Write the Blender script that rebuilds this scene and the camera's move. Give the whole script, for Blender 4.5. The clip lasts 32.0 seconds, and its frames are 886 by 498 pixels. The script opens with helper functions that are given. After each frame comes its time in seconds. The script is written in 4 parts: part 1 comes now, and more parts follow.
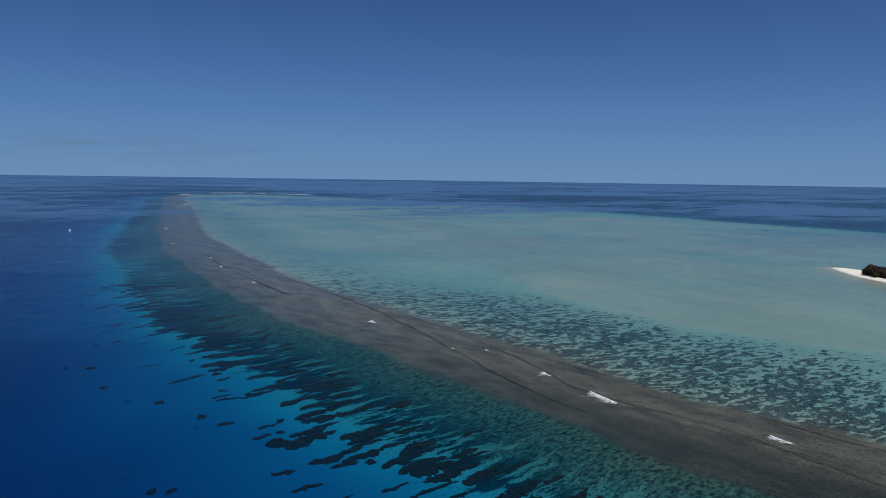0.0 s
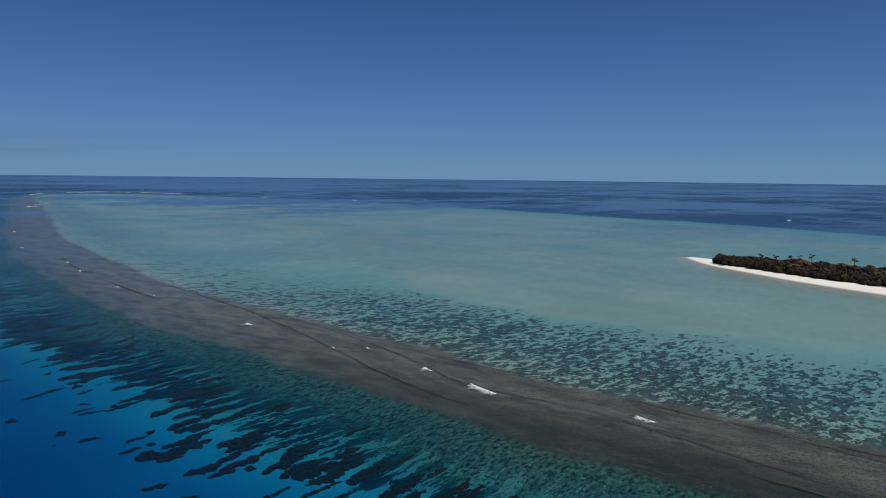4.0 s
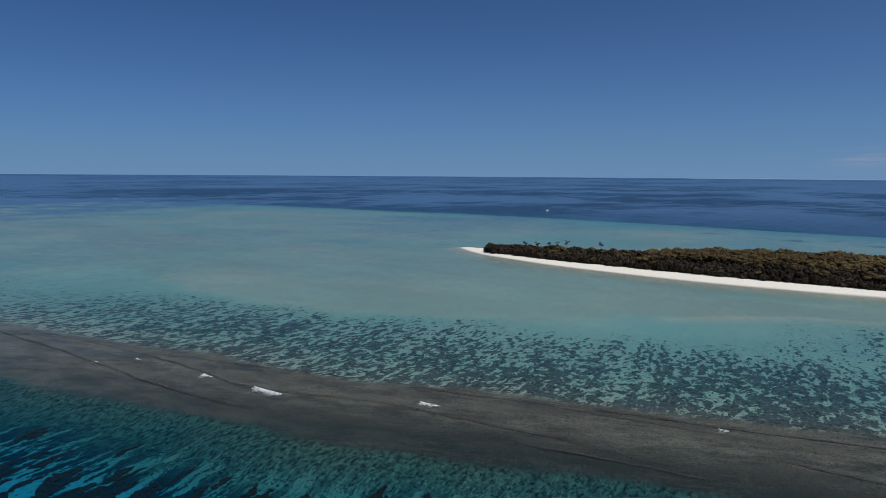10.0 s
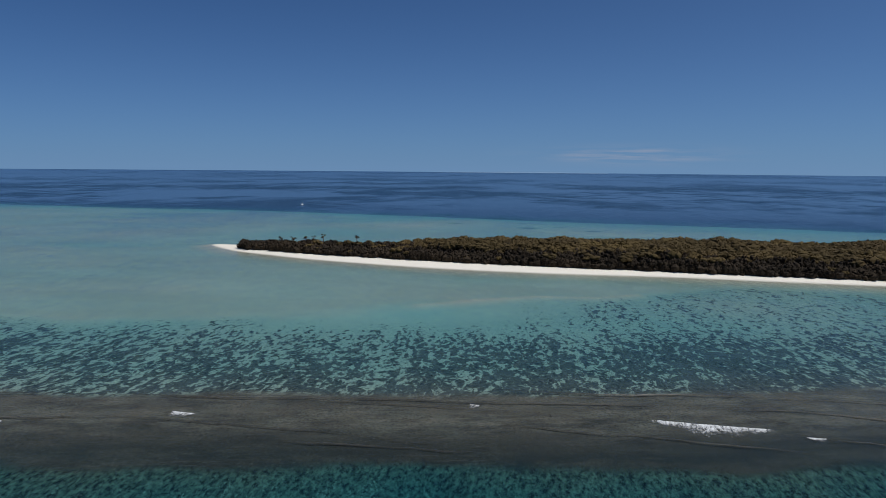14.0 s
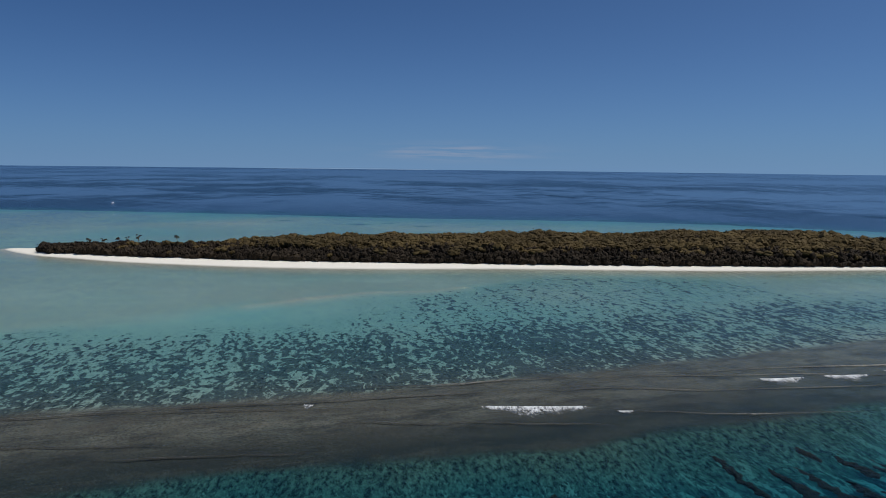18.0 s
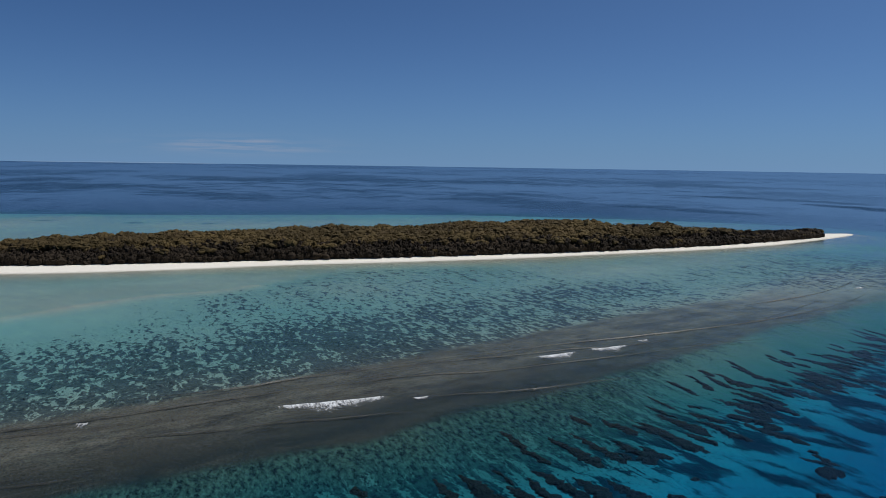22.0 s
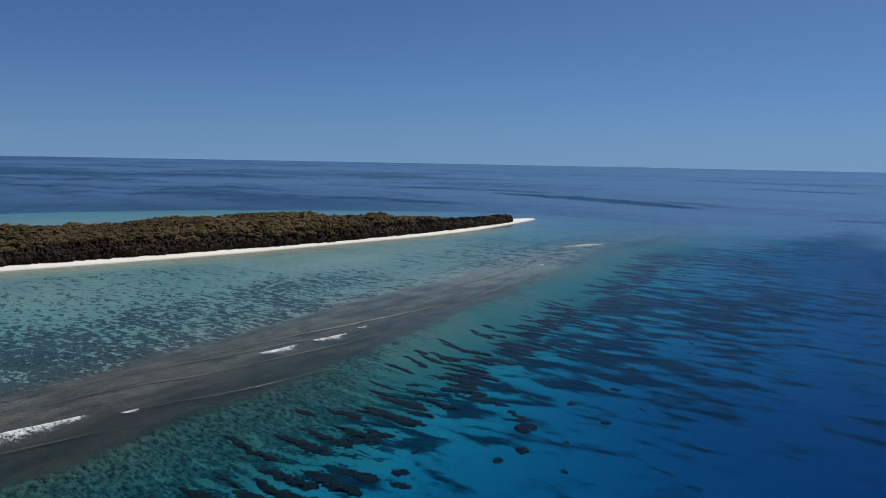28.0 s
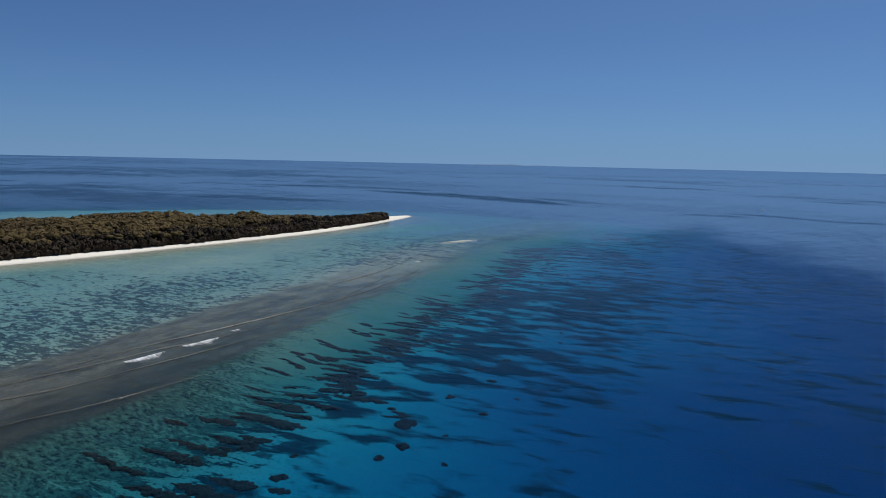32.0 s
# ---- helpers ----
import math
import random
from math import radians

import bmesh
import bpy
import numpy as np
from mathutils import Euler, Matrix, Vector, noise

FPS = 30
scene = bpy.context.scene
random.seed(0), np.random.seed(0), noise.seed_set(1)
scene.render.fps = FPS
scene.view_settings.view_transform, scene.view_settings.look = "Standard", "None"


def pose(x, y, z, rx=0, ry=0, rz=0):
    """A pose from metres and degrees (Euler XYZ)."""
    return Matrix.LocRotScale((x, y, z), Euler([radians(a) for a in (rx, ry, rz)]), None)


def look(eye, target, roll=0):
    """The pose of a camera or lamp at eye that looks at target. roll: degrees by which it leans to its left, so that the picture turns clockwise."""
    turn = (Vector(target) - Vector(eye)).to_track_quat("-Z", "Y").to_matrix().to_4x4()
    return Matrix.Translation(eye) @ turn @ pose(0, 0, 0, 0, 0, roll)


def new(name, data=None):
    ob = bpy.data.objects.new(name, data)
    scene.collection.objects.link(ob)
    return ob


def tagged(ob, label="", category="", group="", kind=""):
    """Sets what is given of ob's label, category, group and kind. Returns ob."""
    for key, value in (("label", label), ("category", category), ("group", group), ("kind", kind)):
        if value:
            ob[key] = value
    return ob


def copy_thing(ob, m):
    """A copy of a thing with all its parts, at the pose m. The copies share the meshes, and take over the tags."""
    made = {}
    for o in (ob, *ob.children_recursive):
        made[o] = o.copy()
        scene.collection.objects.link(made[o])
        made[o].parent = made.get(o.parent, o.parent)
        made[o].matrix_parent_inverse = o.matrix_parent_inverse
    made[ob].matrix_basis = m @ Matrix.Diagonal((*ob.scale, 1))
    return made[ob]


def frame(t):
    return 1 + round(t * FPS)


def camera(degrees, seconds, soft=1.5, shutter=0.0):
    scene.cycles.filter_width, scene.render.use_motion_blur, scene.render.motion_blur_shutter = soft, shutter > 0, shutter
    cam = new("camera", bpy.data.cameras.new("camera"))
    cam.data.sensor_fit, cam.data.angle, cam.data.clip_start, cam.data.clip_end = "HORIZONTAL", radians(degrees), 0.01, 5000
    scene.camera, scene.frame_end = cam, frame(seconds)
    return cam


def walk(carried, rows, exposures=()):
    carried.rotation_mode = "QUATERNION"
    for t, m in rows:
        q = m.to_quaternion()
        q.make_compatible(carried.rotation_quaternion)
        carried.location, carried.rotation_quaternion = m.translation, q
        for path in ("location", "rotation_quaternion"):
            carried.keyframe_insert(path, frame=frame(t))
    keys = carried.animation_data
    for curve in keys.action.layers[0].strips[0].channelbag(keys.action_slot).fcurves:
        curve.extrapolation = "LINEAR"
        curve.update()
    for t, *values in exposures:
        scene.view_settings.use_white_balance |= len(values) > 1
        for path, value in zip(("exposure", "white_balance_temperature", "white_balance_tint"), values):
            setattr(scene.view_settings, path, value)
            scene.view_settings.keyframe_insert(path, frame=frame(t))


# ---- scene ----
cam = camera(64.74, 32.0, soft=0.6)
PATH = [
    (0.0, pose(0, 0, 50, 84.17, -0.82, 0.00)),
    (0.5, pose(0, 0, 50, 84.16, -0.79, -1.18)),
    (1.0, pose(0, 0, 50, 84.14, -0.76, -2.39)),
    (1.5, pose(0, 0, 50, 84.14, -0.73, -3.61)),
    (2.0, pose(0, 0, 50, 84.13, -0.72, -4.82)),
    (2.5, pose(0, 0, 50, 84.11, -0.72, -5.89)),
    (3.0, pose(0, 0, 50, 84.10, -0.70, -7.36)),
    (3.5, pose(0, 0, 50, 84.09, -0.69, -8.67)),
    (5.5, pose(0, 0, 50, 84.03, -0.55, -13.95)),
    (6.0, pose(0, 0, 50, 84.03, -0.57, -15.25)),
    (6.5, pose(0, 0, 50, 84.01, -0.63, -16.50)),
    (7.0, pose(0, 0, 50, 84.00, -0.65, -17.79)),
    (7.5, pose(0, 0, 50, 84.00, -0.62, -19.12)),
    (8.0, pose(0, 0, 50, 83.99, -0.57, -20.52)),
    (8.5, pose(0, 0, 50, 83.97, -0.50, -21.95)),
    (9.0, pose(0, 0, 50, 83.94, -0.45, -23.51)),
    (9.5, pose(0, 0, 50, 83.90, -0.41, -25.61)),
    (10.0, pose(0, 0, 50, 83.84, -0.39, -27.85)),
    (10.5, pose(0, 0, 50, 83.79, -0.37, -30.05)),
    (11.0, pose(0, 0, 50, 83.74, -0.37, -32.09)),
    (11.5, pose(0, 0, 50, 83.69, -0.36, -34.99)),
    (12.0, pose(0, 0, 50, 83.63, -0.35, -38.53)),
    (12.5, pose(0, 0, 50, 83.58, -0.36, -42.09)),
    (13.0, pose(0, 0, 50, 83.53, -0.38, -44.29)),
    (13.5, pose(0, 0, 50, 83.49, -0.42, -46.07)),
    (14.0, pose(0, 0, 50, 83.47, -0.49, -47.71)),
    (14.5, pose(0, 0, 50, 83.45, -0.56, -49.33)),
    (16.5, pose(0, 0, 50, 83.35, -0.57, -55.95)),
    (17.0, pose(0, 0, 50, 83.33, -0.58, -57.87)),
    (17.5, pose(0, 0, 50, 83.32, -0.61, -59.77)),
    (18.0, pose(0, 0, 50, 83.30, -0.65, -61.58)),
    (18.5, pose(0, 0, 50, 83.28, -0.69, -63.42)),
    (19.0, pose(0, 0, 50, 83.25, -0.73, -65.29)),
    (19.5, pose(0, 0, 50, 83.21, -0.76, -67.40)),
    (20.0, pose(0, 0, 50, 83.18, -0.76, -69.78)),
    (20.5, pose(0, 0, 50, 83.14, -0.78, -72.05)),
    (21.0, pose(0, 0, 50, 83.10, -0.82, -74.28)),
    (21.5, pose(0, 0, 50, 83.07, -0.85, -76.43)),
    (22.0, pose(0, 0, 50, 83.05, -0.84, -78.52)),
    (22.5, pose(0, 0, 50, 83.03, -0.82, -80.58)),
    (23.0, pose(0, 0, 50, 83.00, -0.84, -82.64)),
    (23.5, pose(0, 0, 50, 82.97, -0.87, -84.73)),
    (24.0, pose(0, 0, 50, 82.95, -0.90, -86.73)),
    (24.5, pose(0, 0, 50, 82.93, -0.94, -88.70)),
    (25.0, pose(0, 0, 50, 82.91, -0.99, -90.77)),
    (25.5, pose(0, 0, 50, 82.89, -1.04, -92.66)),
    (27.5, pose(0, 0, 50, 82.82, -1.07, -99.77)),
    (28.0, pose(0, 0, 50, 82.80, -1.09, -101.51)),
    (28.5, pose(0, 0, 50, 82.80, -1.09, -103.25)),
    (29.0, pose(0, 0, 50, 82.80, -1.11, -104.96)),
    (29.5, pose(0, 0, 50, 82.79, -1.13, -106.41)),
    (30.0, pose(0, 0, 50, 82.79, -1.15, -107.44)),
    (30.5, pose(0, 0, 50, 82.79, -1.18, -108.47)),
    (31.0, pose(0, 0, 50, 82.79, -1.19, -109.59)),
    (31.5, pose(0, 0, 50, 82.80, -1.22, -110.63)),
    (32.0, pose(0, 0, 50, 82.81, -1.25, -111.66)),
]
walk(cam, PATH, exposures=((0.0, -0.02), (6.0, -0.08), (13.0, -0.10), (22.0, -0.10), (28.0, -0.02), (32.0, 0.0)))

# ---- light ----
SUN_TURN, SUN_HIGH = radians(152), radians(62)
world = bpy.data.worlds.new("sky")
scene.world = world
world.use_nodes = True
wn, wl = world.node_tree.nodes, world.node_tree.links
sky = wn.new("ShaderNodeTexSky")
sky.sky_type, sky.sun_disc = "NISHITA", False
sky.sun_elevation, sky.sun_rotation = SUN_HIGH, SUN_TURN
sky.altitude, sky.air_density, sky.dust_density, sky.ozone_density = 0, 0.55, 0.6, 6.0


def sky_math(op, a, b=None):
    n = wn.new("ShaderNodeMath")
    n.operation = op
    for i, v in enumerate((a, b)):
        if isinstance(v, (int, float)):
            n.inputs[i].default_value = v
        elif v is not None:
            wl.new(v, n.inputs[i])
    return n.outputs[0]


def sky_mix(fac, a, colour, how="MIX"):
    n = wn.new("ShaderNodeMix")
    n.data_type, n.blend_type = "RGBA", how
    if isinstance(fac, (int, float)):
        n.inputs[0].default_value = fac
    else:
        wl.new(fac, n.inputs[0])
    wl.new(a, n.inputs[6])
    n.inputs[7].default_value = (*colour, 1)
    return n.outputs[2]


# clear dry-season air: deep blue above, a pale blue haze along the horizon and two thin far cloud banks
way = wn.new("ShaderNodeTexCoord").outputs["Generated"]
axes = wn.new("ShaderNodeSeparateXYZ")
wl.new(way, axes.inputs[0])
up = sky_math("MAXIMUM", axes.outputs[2], 0.0)
colour = sky_mix(1.0, sky.outputs[0], (0.25, 0.535, 0.83), "MULTIPLY")
haze = sky_math("MULTIPLY", sky_math("EXPONENT", sky_math("MULTIPLY", up, -8.5)), 0.85)
colour = sky_mix(haze, colour, (2.15, 3.9, 6.6))
# the bright aureole that thin haze makes round the sun
sunward = wn.new("ShaderNodeVectorMath")
sunward.operation = "DOT_PRODUCT"
wl.new(way, sunward.inputs[0])
sunward.inputs[1].default_value = (math.sin(SUN_TURN) * math.cos(SUN_HIGH), math.cos(SUN_TURN) * math.cos(SUN_HIGH), math.sin(SUN_HIGH))
aureole = sky_math("POWER", sky_math("MULTIPLY", sky_math("ADD", sunward.outputs["Value"], 1.0), 0.5), 4.0)
colour = sky_mix(aureole, colour, (1.25, 1.70, 2.1), "ADD")
stretch = wn.new("ShaderNodeMapping")
stretch.inputs["Scale"].default_value = (9, 9, 120)
wl.new(way, stretch.inputs[0])
wisp = wn.new("ShaderNodeTexNoise")
wisp.inputs["Scale"].default_value, wisp.inputs["Detail"].default_value = 1.0, 5
wl.new(stretch.outputs[0], wisp.inputs["Vector"])
for (cx, cy, wide_, low, high, tint, amount) in ((0.887, 0.462, 130, 0.012, 0.030, (4.4, 4.8, 6.1), 0.85), (-0.407, 0.914, 30, 0.020, 0.048, (1.6, 2.7, 4.6), 0.55)):
    d2 = sky_math("ADD", sky_math("POWER", sky_math("SUBTRACT", axes.outputs[0], cx), 2.0), sky_math("POWER", sky_math("SUBTRACT", axes.outputs[1], cy), 2.0))
    gate = sky_math("EXPONENT", sky_math("MULTIPLY", d2, -wide_))
    lev = sky_math("DIVIDE", sky_math("SUBTRACT", up, (low + high) / 2), (high - low) / 2)
    band = sky_math("EXPONENT", sky_math("MULTIPLY", sky_math("MULTIPLY", lev, lev), -1.0))
    thick = sky_math("MULTIPLY", sky_math("MAXIMUM", sky_math("SUBTRACT", wisp.outputs["Fac"], 0.42), 0.0), 5.0)
    fac = sky_math("MULTIPLY", sky_math("MULTIPLY", gate, band), sky_math("MINIMUM", thick, 1.0))
    colour = sky_mix(sky_math("MULTIPLY", fac, amount), colour, tint)
wl.new(colour, wn["Background"].inputs[0])
wn["Background"].inputs[1].default_value = 0.075
sun = new("sun", bpy.data.lights.new("sun", "SUN"))
sun.data.energy, sun.data.angle, sun.data.color = 3.3, radians(0.6), (1.0, 0.96, 0.89)
SUN_WAY = Vector((math.sin(SUN_TURN) * math.cos(SUN_HIGH), math.cos(SUN_TURN) * math.cos(SUN_HIGH), math.sin(SUN_HIGH)))
sun.matrix_world = look(SUN_WAY * 400, (0, 0, 0))


# ---- material helpers ----
def material(name):
    m = bpy.data.materials.new(name)
    m.use_nodes = True
    nt = m.node_tree
    nt.nodes.clear()
    out = nt.nodes.new("ShaderNodeOutputMaterial")
    return m, nt, out


def node(nt, kind, **values):
    n = nt.nodes.new(kind)
    for key, value in values.items():
        if key in n.inputs:
            n.inputs[key].default_value = value
    return n


def calc(nt, op, a, b=None, c=None):
    n = nt.nodes.new("ShaderNodeMath")
    n.operation = op
    for i, v in enumerate((a, b, c)):
        if v is None:
            continue
        if isinstance(v, (int, float)):
            n.inputs[i].default_value = v
        else:
            nt.links.new(v, n.inputs[i])
    return n.outputs[0]


def blend(nt, fac, a, b, how="MIX"):
    n = nt.nodes.new("ShaderNodeMix")
    n.data_type, n.blend_type = "RGBA", how
    for i, v in ((0, fac), (6, a), (7, b)):
        if isinstance(v, (int, float)):
            n.inputs[i].default_value = v
        elif isinstance(v, tuple):
            n.inputs[i].default_value = (*v, 1)
        else:
            nt.links.new(v, n.inputs[i])
    return n.outputs[2]


def noise_at(nt, vector, scale, detail=3, rough=0.55):
    n = node(nt, "ShaderNodeTexNoise", Scale=scale, Detail=detail, Roughness=rough)
    nt.links.new(vector, n.inputs["Vector"])
    return n.outputs["Fac"]


def step(nt, value, low, high, to0=0.0, to1=1.0):
    n = nt.nodes.new("ShaderNodeMapRange")
    n.interpolation_type = "SMOOTHSTEP"
    n.inputs[1].default_value, n.inputs[2].default_value = low, high
    n.inputs[3].default_value, n.inputs[4].default_value = to0, to1
    nt.links.new(value, n.inputs[0])
    return n.outputs[0]


def turned(nt, vector, angle, sx, sy):
    n = node(nt, "ShaderNodeMapping")
    n.inputs["Rotation"].default_value = (0, 0, radians(angle))
    m2 = node(nt, "ShaderNodeMapping")
    m2.inputs["Scale"].default_value = (sx, sy, 1)
    nt.links.new(vector, n.inputs["Vector"])
    nt.links.new(n.outputs[0], m2.inputs["Vector"])
    return m2.outputs[0]


def tint_by_depth(nt, colour, deep):
    """A colour with the sea's absorption and scattered light painted in, by the depth of clear water above."""
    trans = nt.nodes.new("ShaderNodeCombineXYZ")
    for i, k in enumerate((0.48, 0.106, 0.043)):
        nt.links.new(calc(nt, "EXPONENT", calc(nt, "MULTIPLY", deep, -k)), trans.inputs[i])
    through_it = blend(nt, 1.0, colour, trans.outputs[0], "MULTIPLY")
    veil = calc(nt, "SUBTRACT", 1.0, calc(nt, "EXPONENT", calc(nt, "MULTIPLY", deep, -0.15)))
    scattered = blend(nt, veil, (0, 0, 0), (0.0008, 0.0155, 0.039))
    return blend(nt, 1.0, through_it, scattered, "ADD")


def surface(nt, out, colour, rough=0.9, spec=0.2, bump=None, strength=0.4, dist=0.1):
    b = node(nt, "ShaderNodeBsdfPrincipled", Roughness=rough)
    b.inputs["Specular IOR Level"].default_value = spec
    nt.links.new(colour, b.inputs["Base Color"])
    if bump is not None:
        n = node(nt, "ShaderNodeBump", Strength=strength, Distance=dist)
        nt.links.new(bump, n.inputs["Height"])
        nt.links.new(n.outputs[0], b.inputs["Normal"])
    nt.links.new(b.outputs[0], out.inputs[0])


def place(nt):
    return nt.nodes.new("ShaderNodeNewGeometry").outputs["Position"]


def attribute(nt, name):
    n = nt.nodes.new("ShaderNodeAttribute")
    n.attribute_name = name
    return n.outputs["Fac"]


# seabed, reef flat, beach and forest floor
MAT_GROUND, nt, out = material("reef_and_sand")
p = place(nt)
fine = noise_at(nt, p, 1.3, 4, 0.65)
grain = noise_at(nt, p, 6.0, 2)
broad = noise_at(nt, p, 0.014, 3)
mid = noise_at(nt, turned(nt, p, -36, 0.35, 1.0), 0.09, 3)
ribs = attribute(nt, "outer")
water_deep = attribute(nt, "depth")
sand = blend(nt, step(nt, broad, 0.38, 0.62), (0.35, 0.345, 0.29), (0.325, 0.306, 0.255))
sand = blend(nt, step(nt, mid, 0.45, 0.7, 0, 0.3), sand, (0.36, 0.365, 0.305))
silt = attribute(nt, "silt")
silt_c = blend(nt, step(nt, noise_at(nt, turned(nt, p, 60, 0.3, 1.0), 0.03, 4), 0.38, 0.62), (0.25, 0.243, 0.208), (0.30, 0.30, 0.262))
sand = blend(nt, calc(nt, "MULTIPLY", silt, 0.42), sand, silt_c)
sand = blend(nt, ribs, sand, blend(nt, step(nt, water_deep, 3.5, 9.0), (0.085, 0.155, 0.135), (0.27, 0.33, 0.32)))
sand = blend(nt, calc(nt, "MULTIPLY", step(nt, attribute(nt, "coral"), 0.1, 0.4), calc(nt, "SUBTRACT", 1.0, ribs)), sand, (0.28, 0.33, 0.285))
rubble = noise_at(nt, turned(nt, p, -36, 0.4, 1.0), 1.7, 6, 0.75)
on_coral = calc(nt, "MULTIPLY", step(nt, attribute(nt, "coral"), 0.2, 0.55), calc(nt, "SUBTRACT", 1.0, ribs))
sand = blend(nt, calc(nt, "MULTIPLY", on_coral, step(nt, rubble, 0.58, 0.44, 0, 0.35)), sand, (0.115, 0.155, 0.15))
sand = blend(nt, calc(nt, "MULTIPLY", grain, 0.18), sand, (0.16, 0.16, 0.14))
# coral cover: "coral" gives how much of the bed is covered, "outer" where it lies in ribs
cover = attribute(nt, "coral")
wander = node(nt, "ShaderNodeTexNoise", Scale=0.22, Detail=3)
nt.links.new(p, wander.inputs["Vector"])
drift = node(nt, "ShaderNodeVectorMath")
drift.operation = "MULTIPLY_ADD"
drift.inputs[1].default_value = (3.0, 3.0, 0)
nt.links.new(wander.outputs["Color"], drift.inputs[0])
nt.links.new(p, drift.inputs[2])
bent = drift.outputs[0]
pat_in = noise_at(nt, turned(nt, bent, -36, 0.50, 1.0), 0.52, 6, 0.66)
lanes = noise_at(nt, turned(nt, bent, -40, 0.09, 1.0), 0.15, 3, 0.6)
small = noise_at(nt, turned(nt, p, -36, 0.5, 1.0), 1.1, 4, 0.65)
pat_in = calc(nt, "ADD", pat_in, calc(nt, "MULTIPLY", calc(nt, "SUBTRACT", lanes, 0.5), 0.30))
pat_in = calc(nt, "ADD", pat_in, calc(nt, "MULTIPLY", calc(nt, "SUBTRACT", small, 0.5), 0.34))
reef_xy = nt.nodes.new("ShaderNodeCombineXYZ")
nt.links.new(attribute(nt, "off"), reef_xy.inputs[0])
nt.links.new(attribute(nt, "run"), reef_xy.inputs[1])
sway = node(nt, "ShaderNodeVectorMath")
sway.operation = "MULTIPLY_ADD"
sway.inputs[1].default_value = (2.0, 2.6, 0)
nt.links.new(wander.outputs["Color"], sway.inputs[0])
nt.links.new(reef_xy.outputs[0], sway.inputs[2])
comb = noise_at(nt, turned(nt, sway.outputs[0], 0, 0.19, 1.0), 0.40, 4, 0.6)
crumbs = noise_at(nt, turned(nt, p, -40, 0.6, 1.0), 1.9, 6, 0.76)
pat_out = blend(nt, step(nt, water_deep, 1.5, 5.0, 0.38, 0.66), crumbs, comb)
comb_deep = noise_at(nt, turned(nt, sway.outputs[0], 0, 0.40, 1.0), 0.15, 5, 0.60)
pat_out = blend(nt, step(nt, water_deep, 5.5, 9.0), pat_out, comb_deep)
pat = blend(nt, ribs, pat_in, pat_out)
coral_f = step(nt, calc(nt, "ADD", pat, calc(nt, "MULTIPLY", calc(nt, "SUBTRACT", cover, 0.5), 0.62)), 0.490, 0.516)
soft_f = step(nt, calc(nt, "ADD", pat, calc(nt, "MULTIPLY", calc(nt, "SUBTRACT", cover, 0.5), 0.62)), 0.44, 0.58)
coral_f = blend(nt, step(nt, water_deep, 6.0, 11.0), coral_f, soft_f)
coral_f = calc(nt, "MULTIPLY", coral_f, step(nt, cover, 0.02, 0.12))
tone = noise_at(nt, turned(nt, p, -36, 0.6, 1.0), 1.1, 6, 0.74)
coral_c = blend(nt, step(nt, tone, 0.3, 0.7), (0.014, 0.021, 0.022), (0.105, 0.118, 0.110))
coral_c = blend(nt, step(nt, noise_at(nt, p, 0.05, 2), 0.45, 0.65, 0, 0.55), coral_c, (0.075, 0.085, 0.083))
coral_c = blend(nt, ribs, coral_c, blend(nt, step(nt, tone, 0.36, 0.62), (0.008, 0.013, 0.013), blend(nt, step(nt, water_deep, 2.0, 6.0), (0.058, 0.106, 0.089), (0.012, 0.016, 0.018))))
c = blend(nt, coral_f, sand, coral_c)
crest_n = noise_at(nt, turned(nt, p, 45, 0.45, 1.0), 0.16, 7, 0.72)
crest_c = blend(nt, step(nt, crest_n, 0.34, 0.66), (0.052, 0.051, 0.044), (0.158, 0.148, 0.123))
crest_c = blend(nt, step(nt, ribs, 0.0, 0.75, 0.0, 0.8), crest_c, (0.022, 0.028, 0.027))
crest_c = blend(nt, step(nt, noise_at(nt, p, 2.2, 5, 0.75), 0.42, 0.66, 0, 0.7), crest_c, (0.03, 0.027, 0.022))
blotch = noise_at(nt, turned(nt, p, 50, 0.45, 1.0), 0.11, 5, 0.65)
crest_c = blend(nt, step(nt, blotch, 0.42, 0.64, 0, 0.7), crest_c, blend(nt, ribs, (0.098, 0.087, 0.070), (0.016, 0.022, 0.022)))
lines = noise_at(nt, turned(nt, p, 46, 0.06, 1.0), 1.1, 5, 0.72)
crest_c = blend(nt, step(nt, lines, 0.56, 0.70, 0, 0.16), crest_c, (0.17, 0.16, 0.14))
crest_c = blend(nt, step(nt, lines, 0.44, 0.32, 0, 0.28), crest_c, (0.022, 0.023, 0.022))
# greener algal cover towards the reef's end
crest_axes = nt.nodes.new("ShaderNodeSeparateXYZ")
nt.links.new(p, crest_axes.inputs[0])
crest_c = blend(nt, step(nt, crest_axes.outputs[0], 120.0, 300.0, 0, 0.8), crest_c, blend(nt, step(nt, crest_n, 0.35, 0.65), (0.075, 0.085, 0.072), (0.17, 0.185, 0.155)))
# far crest made paler: air haze and mirrored sky are put into its colour
crest_c = blend(nt, step(nt, crest_axes.outputs[0], 70.0, -60.0, 0, 0.6), crest_c, blend(nt, step(nt, crest_n, 0.35, 0.65), (0.085, 0.088, 0.080), (0.19, 0.185, 0.16)))
crest_f = step(nt, calc(nt, "ADD", attribute(nt, "crest"), calc(nt, "MULTIPLY", calc(nt, "SUBTRACT", mid, 0.5), 0.6)), 0.2, 0.85)
c = blend(nt, crest_f, c, crest_c)
